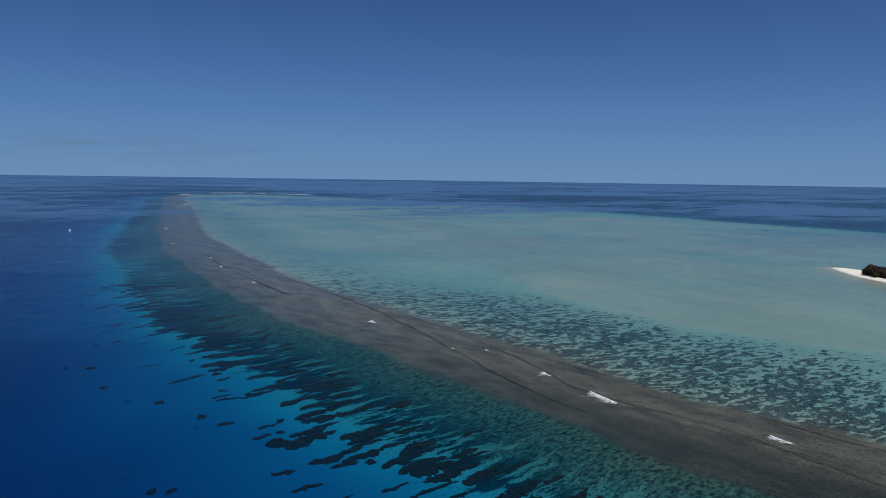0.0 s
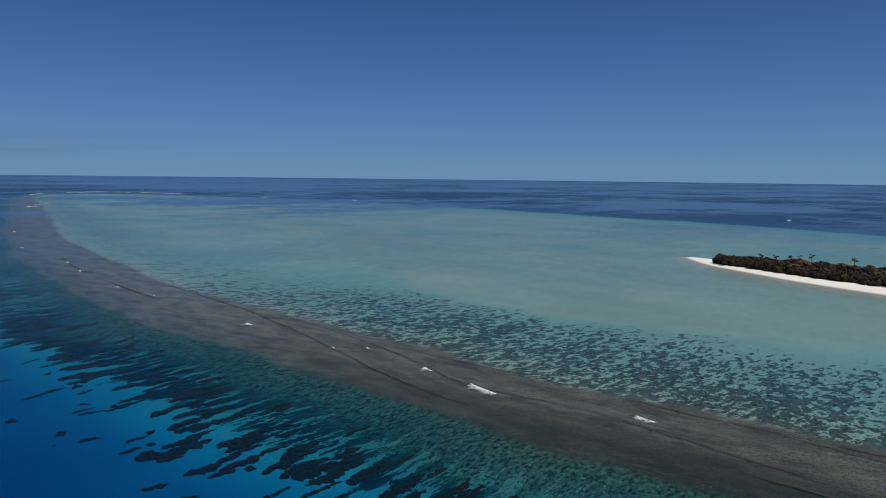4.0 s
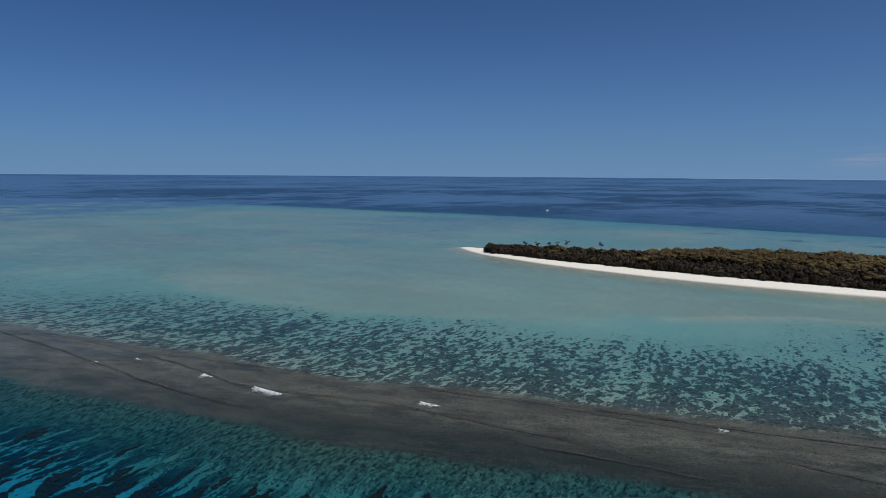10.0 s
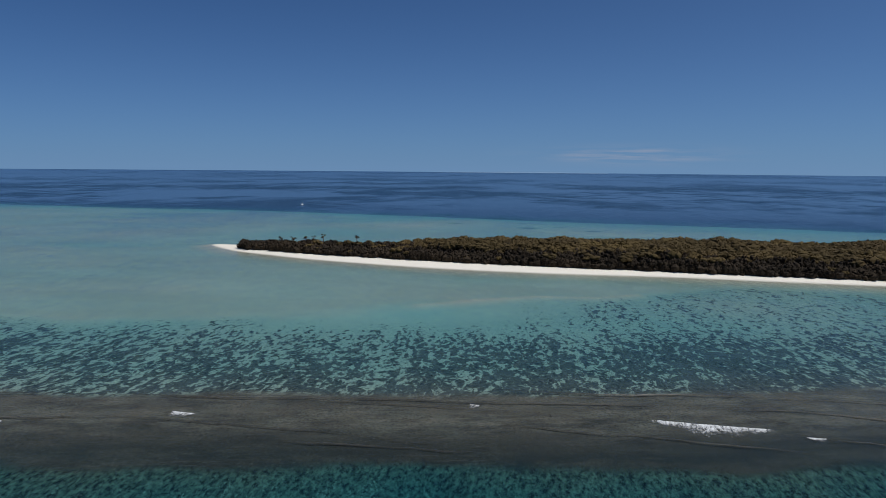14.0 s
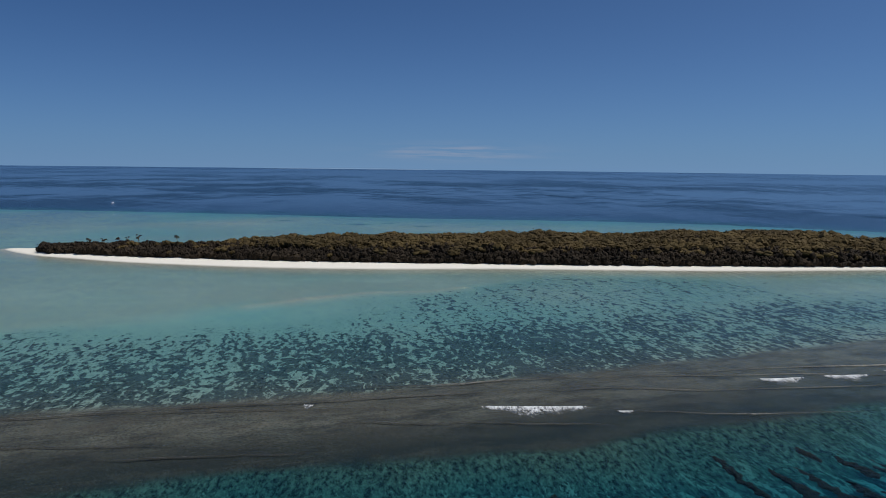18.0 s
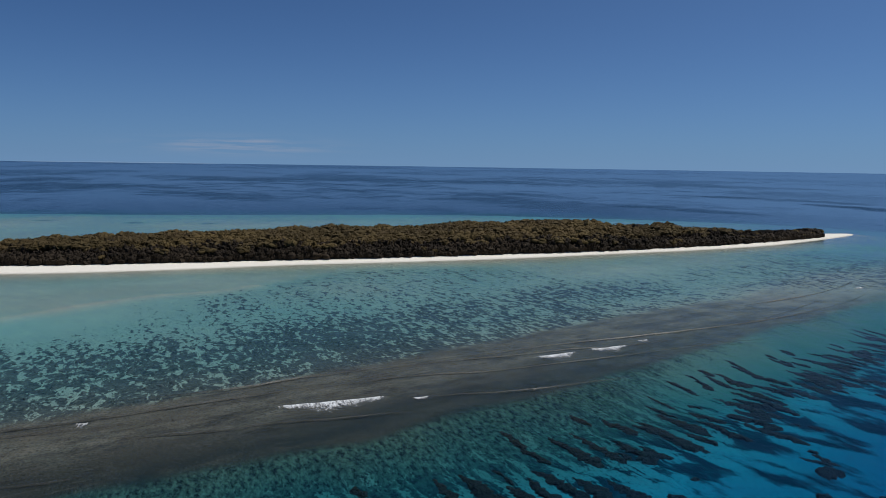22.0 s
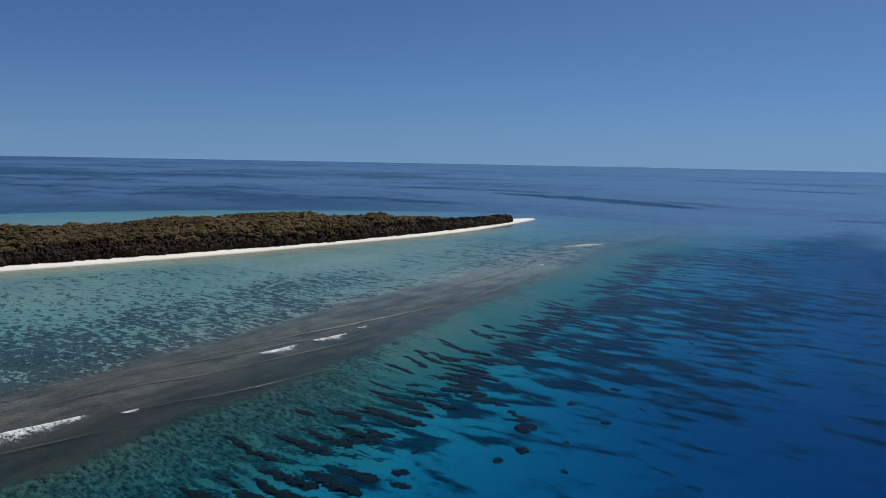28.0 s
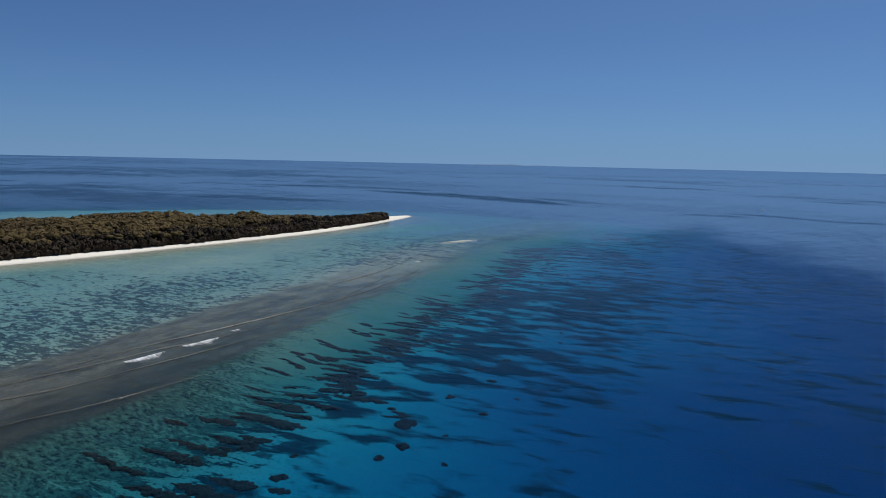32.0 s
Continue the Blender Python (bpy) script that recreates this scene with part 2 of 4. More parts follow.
# knobs, holes and rubble, small and sharp
knobs = noise_at(nt, turned(nt, p, -36, 0.6, 1.0), 2.6, 7, 0.8)
rocky = calc(nt, "MAXIMUM", step(nt, cover, 0.1, 0.4), crest_f)
c = blend(nt, calc(nt, "MULTIPLY", rocky, step(nt, knobs, 0.50, 0.36, 0, 0.72)), c, (0.008, 0.011, 0.011))
c = blend(nt, calc(nt, "MULTIPLY", rocky, step(nt, knobs, 0.57, 0.68, 0, 0.6)), c, blend(nt, 0.55, c, (0.30, 0.31, 0.27)))
dry = blend(nt, step(nt, fine, 0.35, 0.7), (0.84, 0.80, 0.71), (0.76, 0.71, 0.62))
c = blend(nt, attribute(nt, "beach"), c, dry)
c = blend(nt, attribute(nt, "litter"), c, (0.05, 0.036, 0.022))
# blue light lost and scattered in the water is painted into the base colour
surface(nt, out, tint_by_depth(nt, c, water_deep), 0.95, 0.0, fine, 0.3, 0.2)

# living and dead coral rock


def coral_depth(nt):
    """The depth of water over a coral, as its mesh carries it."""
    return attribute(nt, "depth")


MAT_FLAT, nt, out = material("reef_flat_coral")
p = place(nt)
t1 = noise_at(nt, p, 0.7, 6, 0.72)
surface(nt, out, tint_by_depth(nt, blend(nt, step(nt, t1, 0.3, 0.7), (0.012, 0.020, 0.021), (0.095, 0.115, 0.108)), coral_depth(nt)), 0.95, 0.1, t1, 0.5, 0.3)

MAT_CORAL, nt, out = material("coral_rock")
p = place(nt)
n1, n2 = noise_at(nt, p, 1.5, 6, 0.78), noise_at(nt, p, 5.0, 4, 0.7)
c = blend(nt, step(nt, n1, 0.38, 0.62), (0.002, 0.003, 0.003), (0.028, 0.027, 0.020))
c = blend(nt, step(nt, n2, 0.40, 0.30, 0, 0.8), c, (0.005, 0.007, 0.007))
# paler olive speckle towards the top of each mound
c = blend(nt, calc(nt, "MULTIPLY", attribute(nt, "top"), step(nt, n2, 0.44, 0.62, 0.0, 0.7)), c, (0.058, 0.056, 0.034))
surface(nt, out, tint_by_depth(nt, c, coral_depth(nt)), 0.9, 0.1, calc(nt, "ADD", n1, calc(nt, "MULTIPLY", n2, 0.4)), 1.0, 0.8)

# sea surface
MAT_WATER, nt, out = material("sea_water")
p = place(nt)
w1 = noise_at(nt, turned(nt, p, 20, 1.0, 0.4), 0.33, 4, 0.62)
w2 = noise_at(nt, turned(nt, p, 50, 1.0, 0.35), 0.05, 3, 0.6)
height = calc(nt, "ADD", calc(nt, "MULTIPLY", w1, 0.8), calc(nt, "MULTIPLY", w2, 2.0))
bump = node(nt, "ShaderNodeBump", Strength=0.12, Distance=0.5)
nt.links.new(height, bump.inputs["Height"])
# wind-ruffled stretches mirror little of the low sky, slick ones mirror much
bands = noise_at(nt, turned(nt, p, -40, 0.55, 1.0), 0.0030, 6, 0.60)
bands_far = noise_at(nt, turned(nt, p, 25, 0.7, 1.0), 0.0011, 4, 0.65)
gusts = noise_at(nt, p, 0.022, 4, 0.6)
chop = noise_at(nt, turned(nt, p, 20, 1.0, 0.5), 0.11, 4, 0.65)
wavelets = noise_at(nt, turned(nt, p, 35, 1.0, 0.35), 0.30, 5, 0.7)
far_off = node(nt, "ShaderNodeVectorMath")
far_off.operation = "LENGTH"
nt.links.new(p, far_off.inputs[0])
out_far = step(nt, far_off.outputs["Value"], 500.0, 1500.0)
slick = blend(nt, out_far, bands, calc(nt, "ADD", calc(nt, "MULTIPLY", bands, 0.5), calc(nt, "MULTIPLY", bands_far, 0.5)))
slick = calc(nt, "ADD", slick, calc(nt, "MULTIPLY", calc(nt, "SUBTRACT", gusts, 0.5), 0.30))
slick = step(nt, slick, 0.45, 0.57)
slick = blend(nt, out_far, calc(nt, "MULTIPLY_ADD", slick, 0.16, 0.66), calc(nt, "MULTIPLY_ADD", slick, 0.95, calc(nt, "MULTIPLY_ADD", step(nt, far_off.outputs["Value"], 1500.0, 4000.0), 0.30, 0.52)))
slick = calc(nt, "ADD", slick, attribute(nt, "calm"))
slick = calc(nt, "MULTIPLY", slick, calc(nt, "SUBTRACT", 1.0, attribute(nt, "gust")))
grain = calc(nt, "ADD", calc(nt, "MULTIPLY", calc(nt, "SUBTRACT", chop, 0.5), 0.7), calc(nt, "MULTIPLY", calc(nt, "SUBTRACT", wavelets, 0.5), 2.2))
ruffled = calc(nt, "MULTIPLY", slick, calc(nt, "MAXIMUM", calc(nt, "ADD", 1.0, grain), 0.1))
fres = node(nt, "ShaderNodeFresnel", IOR=1.33)
ripple = node(nt, "ShaderNodeBump", Strength=0.22, Distance=0.5)
nt.links.new(noise_at(nt, turned(nt, p, 30, 1.0, 0.38), 0.42, 4, 0.62), ripple.inputs["Height"])
nt.links.new(ripple.outputs[0], fres.inputs["Normal"])
gloss = node(nt, "ShaderNodeBsdfGlossy", Roughness=0.25)
gloss.distribution = "BECKMANN"
nt.links.new(bump.outputs[0], gloss.inputs["Normal"])
clear = nt.nodes.new("ShaderNodeBsdfTransparent")
mixer = nt.nodes.new("ShaderNodeMixShader")
share = calc(nt, "MULTIPLY", calc(nt, "SUBTRACT", 1.0, calc(nt, "POWER", calc(nt, "SUBTRACT", 1.0, calc(nt, "POWER", fres.outputs[0], 1.5)), 1.7)), ruffled)
share = calc(nt, "MINIMUM", share, 1.0)
nt.links.new(share, mixer.inputs[0])
nt.links.new(clear.outputs[0], mixer.inputs[1])
nt.links.new(gloss.outputs[0], mixer.inputs[2])
nt.links.new(mixer.outputs[0], out.inputs[0])

# foam: thick along the breaking lip, torn into streaks behind it
MAT_FOAM, nt, out = material("sea_foam")
p = place(nt)
fu = nt.nodes.new("ShaderNodeAttribute")
fu.attribute_name = "run"
streak = noise_at(nt, fu.outputs["Vector"], 1.0, 5, 0.72)
bubbles = noise_at(nt, p, 3.0, 4, 0.7)
torn = calc(nt, "ADD", calc(nt, "MULTIPLY", streak, 0.75), calc(nt, "MULTIPLY", bubbles, 0.25))
thick = step(nt, calc(nt, "ADD", torn, calc(nt, "MULTIPLY", attribute(nt, "dense"), 0.50)), 0.66, 1.0)
white = node(nt, "ShaderNodeBsdfPrincipled", Roughness=0.7)
nt.links.new(blend(nt, bubbles, (0.62, 0.65, 0.67), (0.86, 0.87, 0.88)), white.inputs["Base Color"])
mixer = nt.nodes.new("ShaderNodeMixShader")
nt.links.new(thick, mixer.inputs[0])
nt.links.new(nt.nodes.new("ShaderNodeBsdfTransparent").outputs[0], mixer.inputs[1])
nt.links.new(white.outputs[0], mixer.inputs[2])
nt.links.new(mixer.outputs[0], out.inputs[0])


def leaf_material(name, dark, light, other):
    m, nt, out = material(name)
    info = nt.nodes.new("ShaderNodeObjectInfo").outputs["Random"]
    isl = nt.nodes.new("ShaderNodeNewGeometry").outputs["Random Per Island"]
    p = place(nt)
    c = blend(nt, noise_at(nt, p, 0.9, 3), dark, light)
    c = blend(nt, step(nt, noise_at(nt, p, 0.06, 3), 0.4, 0.65), c, blend(nt, 0.6, c, other))
    c = blend(nt, calc(nt, "MULTIPLY", calc(nt, "ADD", info, isl), 0.28), c, other)
    c = blend(nt, step(nt, noise_at(nt, p, 0.028, 3), 0.42, 0.62), blend(nt, 0.35, c, dark), blend(nt, 0.3, c, light))
    surface(nt, out, c, 0.8, 0.15)
    return m


MAT_LEAF = leaf_material("olive_leaves", (0.036, 0.028, 0.011), (0.140, 0.099, 0.034), (0.075, 0.049, 0.022))
MAT_NEEDLE = leaf_material("dark_needles", (0.014, 0.011, 0.008), (0.062, 0.044, 0.027), (0.022, 0.015, 0.009))
MAT_BARK, nt, out = material("grey_bark")
p = place(nt)
f1 = noise_at(nt, p, 3.0, 4)
surface(nt, out, blend(nt, f1, (0.06, 0.045, 0.035), (0.2, 0.16, 0.13)), 0.9, 0.1, f1)


# ---- shapes of the plan ----
def curve_through(points, closed=False, n=8):
    """A smooth line through a few corner points."""
    pts = [np.array(q, float) for q in points]
    m = len(pts)
    res = []
    for i in range(m if closed else m - 1):
        if closed:
            a, b, c2, d = pts[i - 1], pts[i], pts[(i + 1) % m], pts[(i + 2) % m]
        else:
            a, b, c2, d = pts[max(i - 1, 0)], pts[i], pts[i + 1], pts[min(i + 2, m - 1)]
        for k in range(n):
            t = k / n
            res.append(0.5 * (2 * b + (c2 - a) * t + (2 * a - 5 * b + 4 * c2 - d) * t * t + (3 * b - a - 3 * c2 + d) * t ** 3))
    if not closed:
        res.append(pts[-1])
    return np.array(res)


def dist_to(line, x, y, closed=False):
    """The distance of each place from a line."""
    best = np.full(x.shape, 1e12)
    m = len(line)
    for i in range(m if closed else m - 1):
        a, b = line[i], line[(i + 1) % m]
        d = b - a
        t = np.clip(((x - a[0]) * d[0] + (y - a[1]) * d[1]) / max(d @ d, 1e-9), 0, 1)
        best = np.minimum(best, (x - a[0] - t * d[0]) ** 2 + (y - a[1] - t * d[1]) ** 2)
    return np.sqrt(best)


def reef_coords(line, x, y):
    """The distance of each place from a line, and how far along the line it lies."""
    best, run, start = np.full(x.shape, 1e12), np.zeros(x.shape), 0.0
    for a, b in zip(line, line[1:]):
        d = b - a
        long = math.sqrt(d @ d)
        t = np.clip(((x - a[0]) * d[0] + (y - a[1]) * d[1]) / (long * long), 0, 1)
        far = (x - a[0] - t * d[0]) ** 2 + (y - a[1] - t * d[1]) ** 2
        near = far < best
        best, run = np.where(near, far, best), np.where(near, start + t * long, run)
        start += long
    return np.sqrt(best), run


def inside(line, x, y):
    res = np.zeros(x.shape, bool)
    m = len(line)
    for i in range(m):
        (x0, y0), (x1, y1) = line[i], line[(i + 1) % m]
        if y0 == y1:
            continue
        res ^= ((y0 > y) != (y1 > y)) & (x < (x1 - x0) * (y - y0) / (y1 - y0) + x0)
    return res


def signed(line, x, y):
    d = dist_to(line, x, y, True)
    return np.where(inside(line, x, y), d, -d)


TABLE = np.random.RandomState(7).rand(256, 256)


def value_noise(x, y):
    ix, iy = np.floor(x).astype(int), np.floor(y).astype(int)
    fx, fy = x - ix, y - iy
    fx, fy = fx * fx * (3 - 2 * fx), fy * fy * (3 - 2 * fy)
    a, b = TABLE[ix & 255, iy & 255], TABLE[(ix + 1) & 255, iy & 255]
    c2, d = TABLE[ix & 255, (iy + 1) & 255], TABLE[(ix + 1) & 255, (iy + 1) & 255]
    return (a * (1 - fx) + b * fx) * (1 - fy) + (c2 * (1 - fx) + d * fx) * fy


def fbm(x, y, octaves=4, gain=0.5):
    total, amp, norm = 0.0, 1.0, 0.0
    for k in range(octaves):
        total = total + amp * value_noise(x * 2 ** k + 37 * k, y * 2 ** k + 11 * k)
        norm += amp
        amp *= gain
    return total / norm


def ramp(v, *pairs):
    return np.interp(v, [a for a, _ in pairs], [b for _, b in pairs])


SEAWARD = curve_through([(-640, 1750), (-600, 1520), (-420, 1060), (-225, 560), (-124, 360), (-76, 279), (-43, 235), (-4, 183), (30, 140), (69, 98), (91, 73), (120, 43), (150, 15), (185, -13), (232, -55), (280, -99), (335, -143), (404, -199), (455, -262), (535, -345)])
LEEWARD = curve_through([(535, -345), (612, -295), (690, -220), (725, -60), (715, 120), (665, 270), (610, 390), (570, 520), (490, 725), (386, 910), (280, 1115), (126, 1333), (-106, 1575), (-316, 1752), (-520, 1870), (-640, 1750)])
REEF = np.concatenate([SEAWARD[:-1], LEEWARD[:-1]])
SHORE = curve_through([(231, 410), (225, 375), (228, 345), (233, 312), (243, 277), (259, 233), (284, 186), (314, 141), (343, 88), (373, 36), (412, -20), (456, -82), (505, -136), (592, -206), (590, -180), (556, -118), (545, -60), (548, 20), (525, 85), (485, 138), (425, 200), (385, 240), (325, 300), (285, 336), (255, 380), (238, 410)], True, 5)
WOODS = curve_through([(234, 380), (244, 331), (256, 294), (275, 246), (300, 195), (328, 144), (355, 93), (386, 40), (425, -20), (489, -103), (566, -175), (537, -120), (521, -75), (524, -35), (526, 18), (506, 74), (467, 125), (412, 184), (372, 223), (315, 286), (278, 320), (252, 352)], True, 5)


SILT = curve_through([(-150, 880), (-60, 715), (-12, 645), (20, 480), (33, 415), (32, 345), (56, 284), (88, 234), (136, 204), (165, 187), (206, 167), (232, 155), (246, 136), (282, 120), (322, 120), (262, 240), (236, 330), (228, 415), (180, 470), (120, 560), (60, 690), (-30, 850)], True, 5)


BAR = curve_through([(186, 180), (212, 168), (232, 157), (246, 139), (262, 131)])
GRASS = ((420, 470, 8), (500, 439, 14), (511, 362, 16), (535, 345, 10), (555, 400, 9), (188, 405, 7), (185, 380, 8), (520, 300, 14), (406, -214, 12), (416, -203, 7))


def smooth(v, low, high):
    t = np.clip((v - low) / (high - low), 0, 1)
    return t * t * (3 - 2 * t)


def fields(x, y):
    """Depth or height of the ground and what covers it, over the whole plan."""
    s, run = reef_coords(SEAWARD, x, y)
    on_reef = inside(REEF, x, y)
    lee = dist_to(LEEWARD, x, y)
    isl = signed(SHORE, x, y)
    wood = signed(WOODS, x, y)
    a, b = x * 0.809 + y * 0.588, (x - y) * 0.7071
    warp = fbm(x / 40, y / 40, 3) - 0.5
    s_in = s + warp * 10
    slope = ramp(s + warp * 22, (0, -0.5), (10, -1.8), (25, -4.6), (36, -7.6), (48, -10.5), (62, -14), (95, -22), (150, -33), (320, -62))
    slope = slope * (1 + 0.5 * np.clip((55 - b) / 70, 0, 1) * np.clip((s - 34) / 18, 0, 1))
    slope = slope * (1 - 0.22 * np.clip((b - 140) / 90, 0, 1))
    back = ramp(lee + warp * 60, (-20, -2.4), (0, -3.0), (30, -6), (90, -18), (240, -55))
    mix = np.clip((s - lee) / 80 + 0.5, 0, 1)
    z_out = slope * (1 - mix) + back * mix
    z_in = ramp(s_in, (0, -0.5), (8, -0.3), (34, -0.3), (44, -0.8), (60, -1.3), (110, -1.5), (150, -1.5))
    z_in = z_in - ramp(lee, (0, 1.8), (60, 0.6), (140, 0.0)) * np.clip(s / 90, 0, 1)
    z_in = z_in - (fbm(x / 90, y / 90, 3) - 0.5) * 1.6 * np.clip((s - 50) / 60, 0, 1)
    z_in = z_in - 1.0 * np.clip((x - 340) / 90, 0, 1) * np.clip((-100 - y) / 60, 0, 1) * np.clip((150 - s) / 60, 0, 1)
    silt = smooth(signed(SILT, x, y) + warp * 16 + (fbm(x / 9, y / 9, 3) - 0.5) * 7, -4, 16) * on_reef
    z_in = z_in * (1 - silt) + silt * (-1.3 - 0.9 * (fbm(x / 70 + 5, y / 70, 3) - 0.5))
    z_in = z_in + 0.8 * np.exp(-(dist_to(BAR, x, y) / 4.5) ** 2)
    beach_z = np.where(isl > 0, 1.3 * (1 - np.exp(-np.maximum(isl, 0) / 6)) + 0.004 * isl, 0.09 * isl - 0.02)
    z = np.where(on_reef, z_in, z_out)
    z = np.where(isl > -60, np.maximum(z, beach_z), z)
    # coral gardens on the flat and over the outer slope
    wide = fbm(x / 60 + 3, y / 60, 2)
    reach = np.clip((b - 20) / 120, 0, 1) * 70
    dens = ramp(s_in, (30, 0.3), (38, 0.62), (48, 0.58), (80, 0.56), (104, 0.40)) * np.clip((164 + reach - s_in) / 62, 0, 1)
    dens = dens * np.clip((-isl - 3) / 20, 0, 1) + (wide - 0.5) * 0.22 * (dens > 0.1)
    near = np.clip((-isl - 2) / 6, 0, 1) * np.clip((b - 60) / 80, 0, 1) * np.clip((fbm(x / 30, y / 30, 2) - 0.35) * 2, 0, 1) * 0.30
    dens = dens * (1 - 0.3 * np.clip((b - 150) / 100, 0, 1))
    dens = dens * (1 - 0.35 * np.clip((-110 - b) / 200, 0, 1))
    flat = np.where(on_reef, np.maximum(np.clip(dens, 0, 1), near), 0)
    out_d = ramp(s, (0, 0.78), (10, 0.62), (18, 0.50), (34, 0.46), (40, 0.40), (60, 0.40), (90, 0.42), (140, 0.36), (220, 0.34))
    out_d = out_d - 0.30 * np.clip((45 - b) / 60, 0, 1) * ramp(s, (33, 0), (44, 1))
    out_d = out_d + 0.11 * np.clip((b - 70) / 60, 0, 1) * ramp(s, (34, 0), (44, 1), (85, 1), (110, 0))
    out_d = out_d + 0.10 * np.clip((-120 - b) / 120, 0, 1)
    out_d = out_d - 0.30 * np.clip((b - 110) / 80, 0, 1) * ramp(s, (0, 1), (22, 1), (34, 0))
    spur = np.where(mix > 0.6, 0.8, out_d + (wide - 0.5) * 0.35)
    flat = np.maximum(flat, 0.3 * np.clip((x - 360) / 60, 0, 1) * np.clip((-110 - y) / 50, 0, 1) * on_reef)
    flat = np.maximum(flat, 0.5 * np.clip((x - 270) / 60, 0, 1) * (s < 50) * on_reef)
    for cx, cy, wide_x in GRASS:
        flat = np.maximum(flat, 0.5 * (1 - smooth(np.hypot(x - cx, y - cy), 0.3 * wide_x, wide_x)))
    coral = np.where(on_reef, flat, np.clip(spur, 0, 1))
    outer = np.where(on_reef, np.clip((20 - s) / 20, 0, 1), 1.0 - mix)
    crest = np.where(on_reef, np.clip((41 - s_in) / 8, 0, 1), np.clip(1 - s_in / 6, 0, 1)) * np.clip((380 - x) / 150, 0, 1)
    crest = crest * np.where(mix > 0.5, 0, 1)
    rib = fbm(a / 22 + 9, b / 5, 3, 0.6) - 0.5
    z = z + rib * np.where(on_reef, 0.3, ramp(s, (0, 0.3), (15, 1.2), (40, 2.6), (90, 1.5))) * (1 - crest) * np.clip(coral * 2, 0, 1)
    z = z + crest * (fbm(x / 3, y / 3, 3) - 0.5) * 0.25
    z = np.where(isl < -2, np.minimum(z, -0.12), z)
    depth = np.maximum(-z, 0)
    # seen from the air the bed looks raised: past 3 m it is built at that apparent depth
    z = np.where(z < -3, -3 - (-z - 3) * 0.12, z)
    beach = np.clip((isl + 1.0) / 2.5, 0, 1)
    litter = np.clip((wood + 1.5) / 3, 0, 1)
    return z, coral * (1 - beach) * (1 - silt), crest, beach, litter, outer, depth, silt, s, run


def polar_plan(fine_step, ring_step):
    """A sheet of rings round the hover point, close-meshed where the reef lies and open beyond it, out to the horizon."""
    angles = np.concatenate([np.arange(-150, 40, fine_step), np.arange(40, 210, 2.0)])
    radii = [0.0, 1.5] + [4.0 * k for k in range(1, 14)]
    while radii[-1] < 4980:
        r = radii[-1]
        radii.append(r + max(0.45, ring_step * r) * (1 if r < 900 else 2.5))
    radii = np.array(radii)
    radii *= 4985 / radii[-1]
    th = np.radians(angles)
    rr, tt = np.meshgrid(radii, th, indexing="ij")
    x, y = -np.sin(tt) * rr, np.cos(tt) * rr
    nr, na = rr.shape
    i = np.arange(nr - 1)[:, None] * na
    j = np.arange(na)[None, :]
    k = (j + 1) % na
    quads = np.stack([i + j, i + na + j, i + na + k, i + k], -1).reshape(-1, 4)
    return x.ravel(), y.ravel(), rr.ravel(), quads, radii, angles


def sheet(name, x, y, z, quads, mat, smooth=True):
    me = bpy.data.meshes.new(name)
    me.vertices.add(len(x))
    me.vertices.foreach_set("co", np.stack([x, y, z], 1).astype(np.float32).ravel())
    nq, k = quads.shape
    me.loops.add(nq * k)
    me.loops.foreach_set("vertex_index", quads.astype(np.int32).ravel())
    me.polygons.add(nq)
    me.polygons.foreach_set("loop_start", np.arange(0, nq * k, k, dtype=np.int32))
    me.polygons.foreach_set("use_smooth", np.full(nq, smooth))
    me.update(calc_edges=True)
    me.materials.append(mat)
    return new(name, me)


def far_rise(r):
    """The last stretch of open sea lifts a little, so that its rim stands where the true horizon does."""
    t = np.clip((r - 1500) / 3485, 0, 1)
    return 29.5 * t * t


gx, gy, gr, gq, g_radii, g_angles = polar_plan(0.26, 0.0065)
gz, f_coral, f_crest, f_beach, f_litter, f_outer, water_over, f_silt, f_off, f_run = fields(gx, gy)
gz = np.where(gr > 2200, np.maximum(gz, ramp(gr, (2200, -12), (3500, -1.5))), gz) + far_rise(gr)
ground = sheet("ground", gx, gy, gz, gq, MAT_GROUND)
for key, val in (("coral", f_coral), ("crest", f_crest), ("beach", f_beach), ("litter", f_litter), ("outer", f_outer), ("depth", water_over), ("silt", f_silt), ("off", f_off), ("run", f_run)):
    ground.data.attributes.new(key, "FLOAT", "POINT").data.foreach_set("value", val.astype(np.float32))
tagged(ground, "pale sand and dark coral seabed rising to an island beach", "ground", kind="structure")

wx, wy, wr, wq, _, _ = polar_plan(0.5, 0.012)
water = sheet("water", wx, wy, far_rise(wr), wq, MAT_WATER)
# calm water in the lee of the island's end, with a wind line where the breeze takes hold again
bearing = np.degrees(np.arctan2(wx, wy)) % 360
wind_line = ramp(bearing, (90, 560), (115, 480), (126, 470), (129, 545), (132, 595), (136.5, 478), (141, 415), (145, 352), (152, 300), (170, 260))
ragged = (fbm(wx / 45, wy / 45, 5, 0.6) - 0.5) * 190
calm = 0.55 * smooth(bearing, 84, 112) * (1 - smooth(bearing, 190, 230)) * smooth(wr + ragged - wind_line, -60, 90) * (1 - 0.55 * smooth(wr, 1000, 1900))
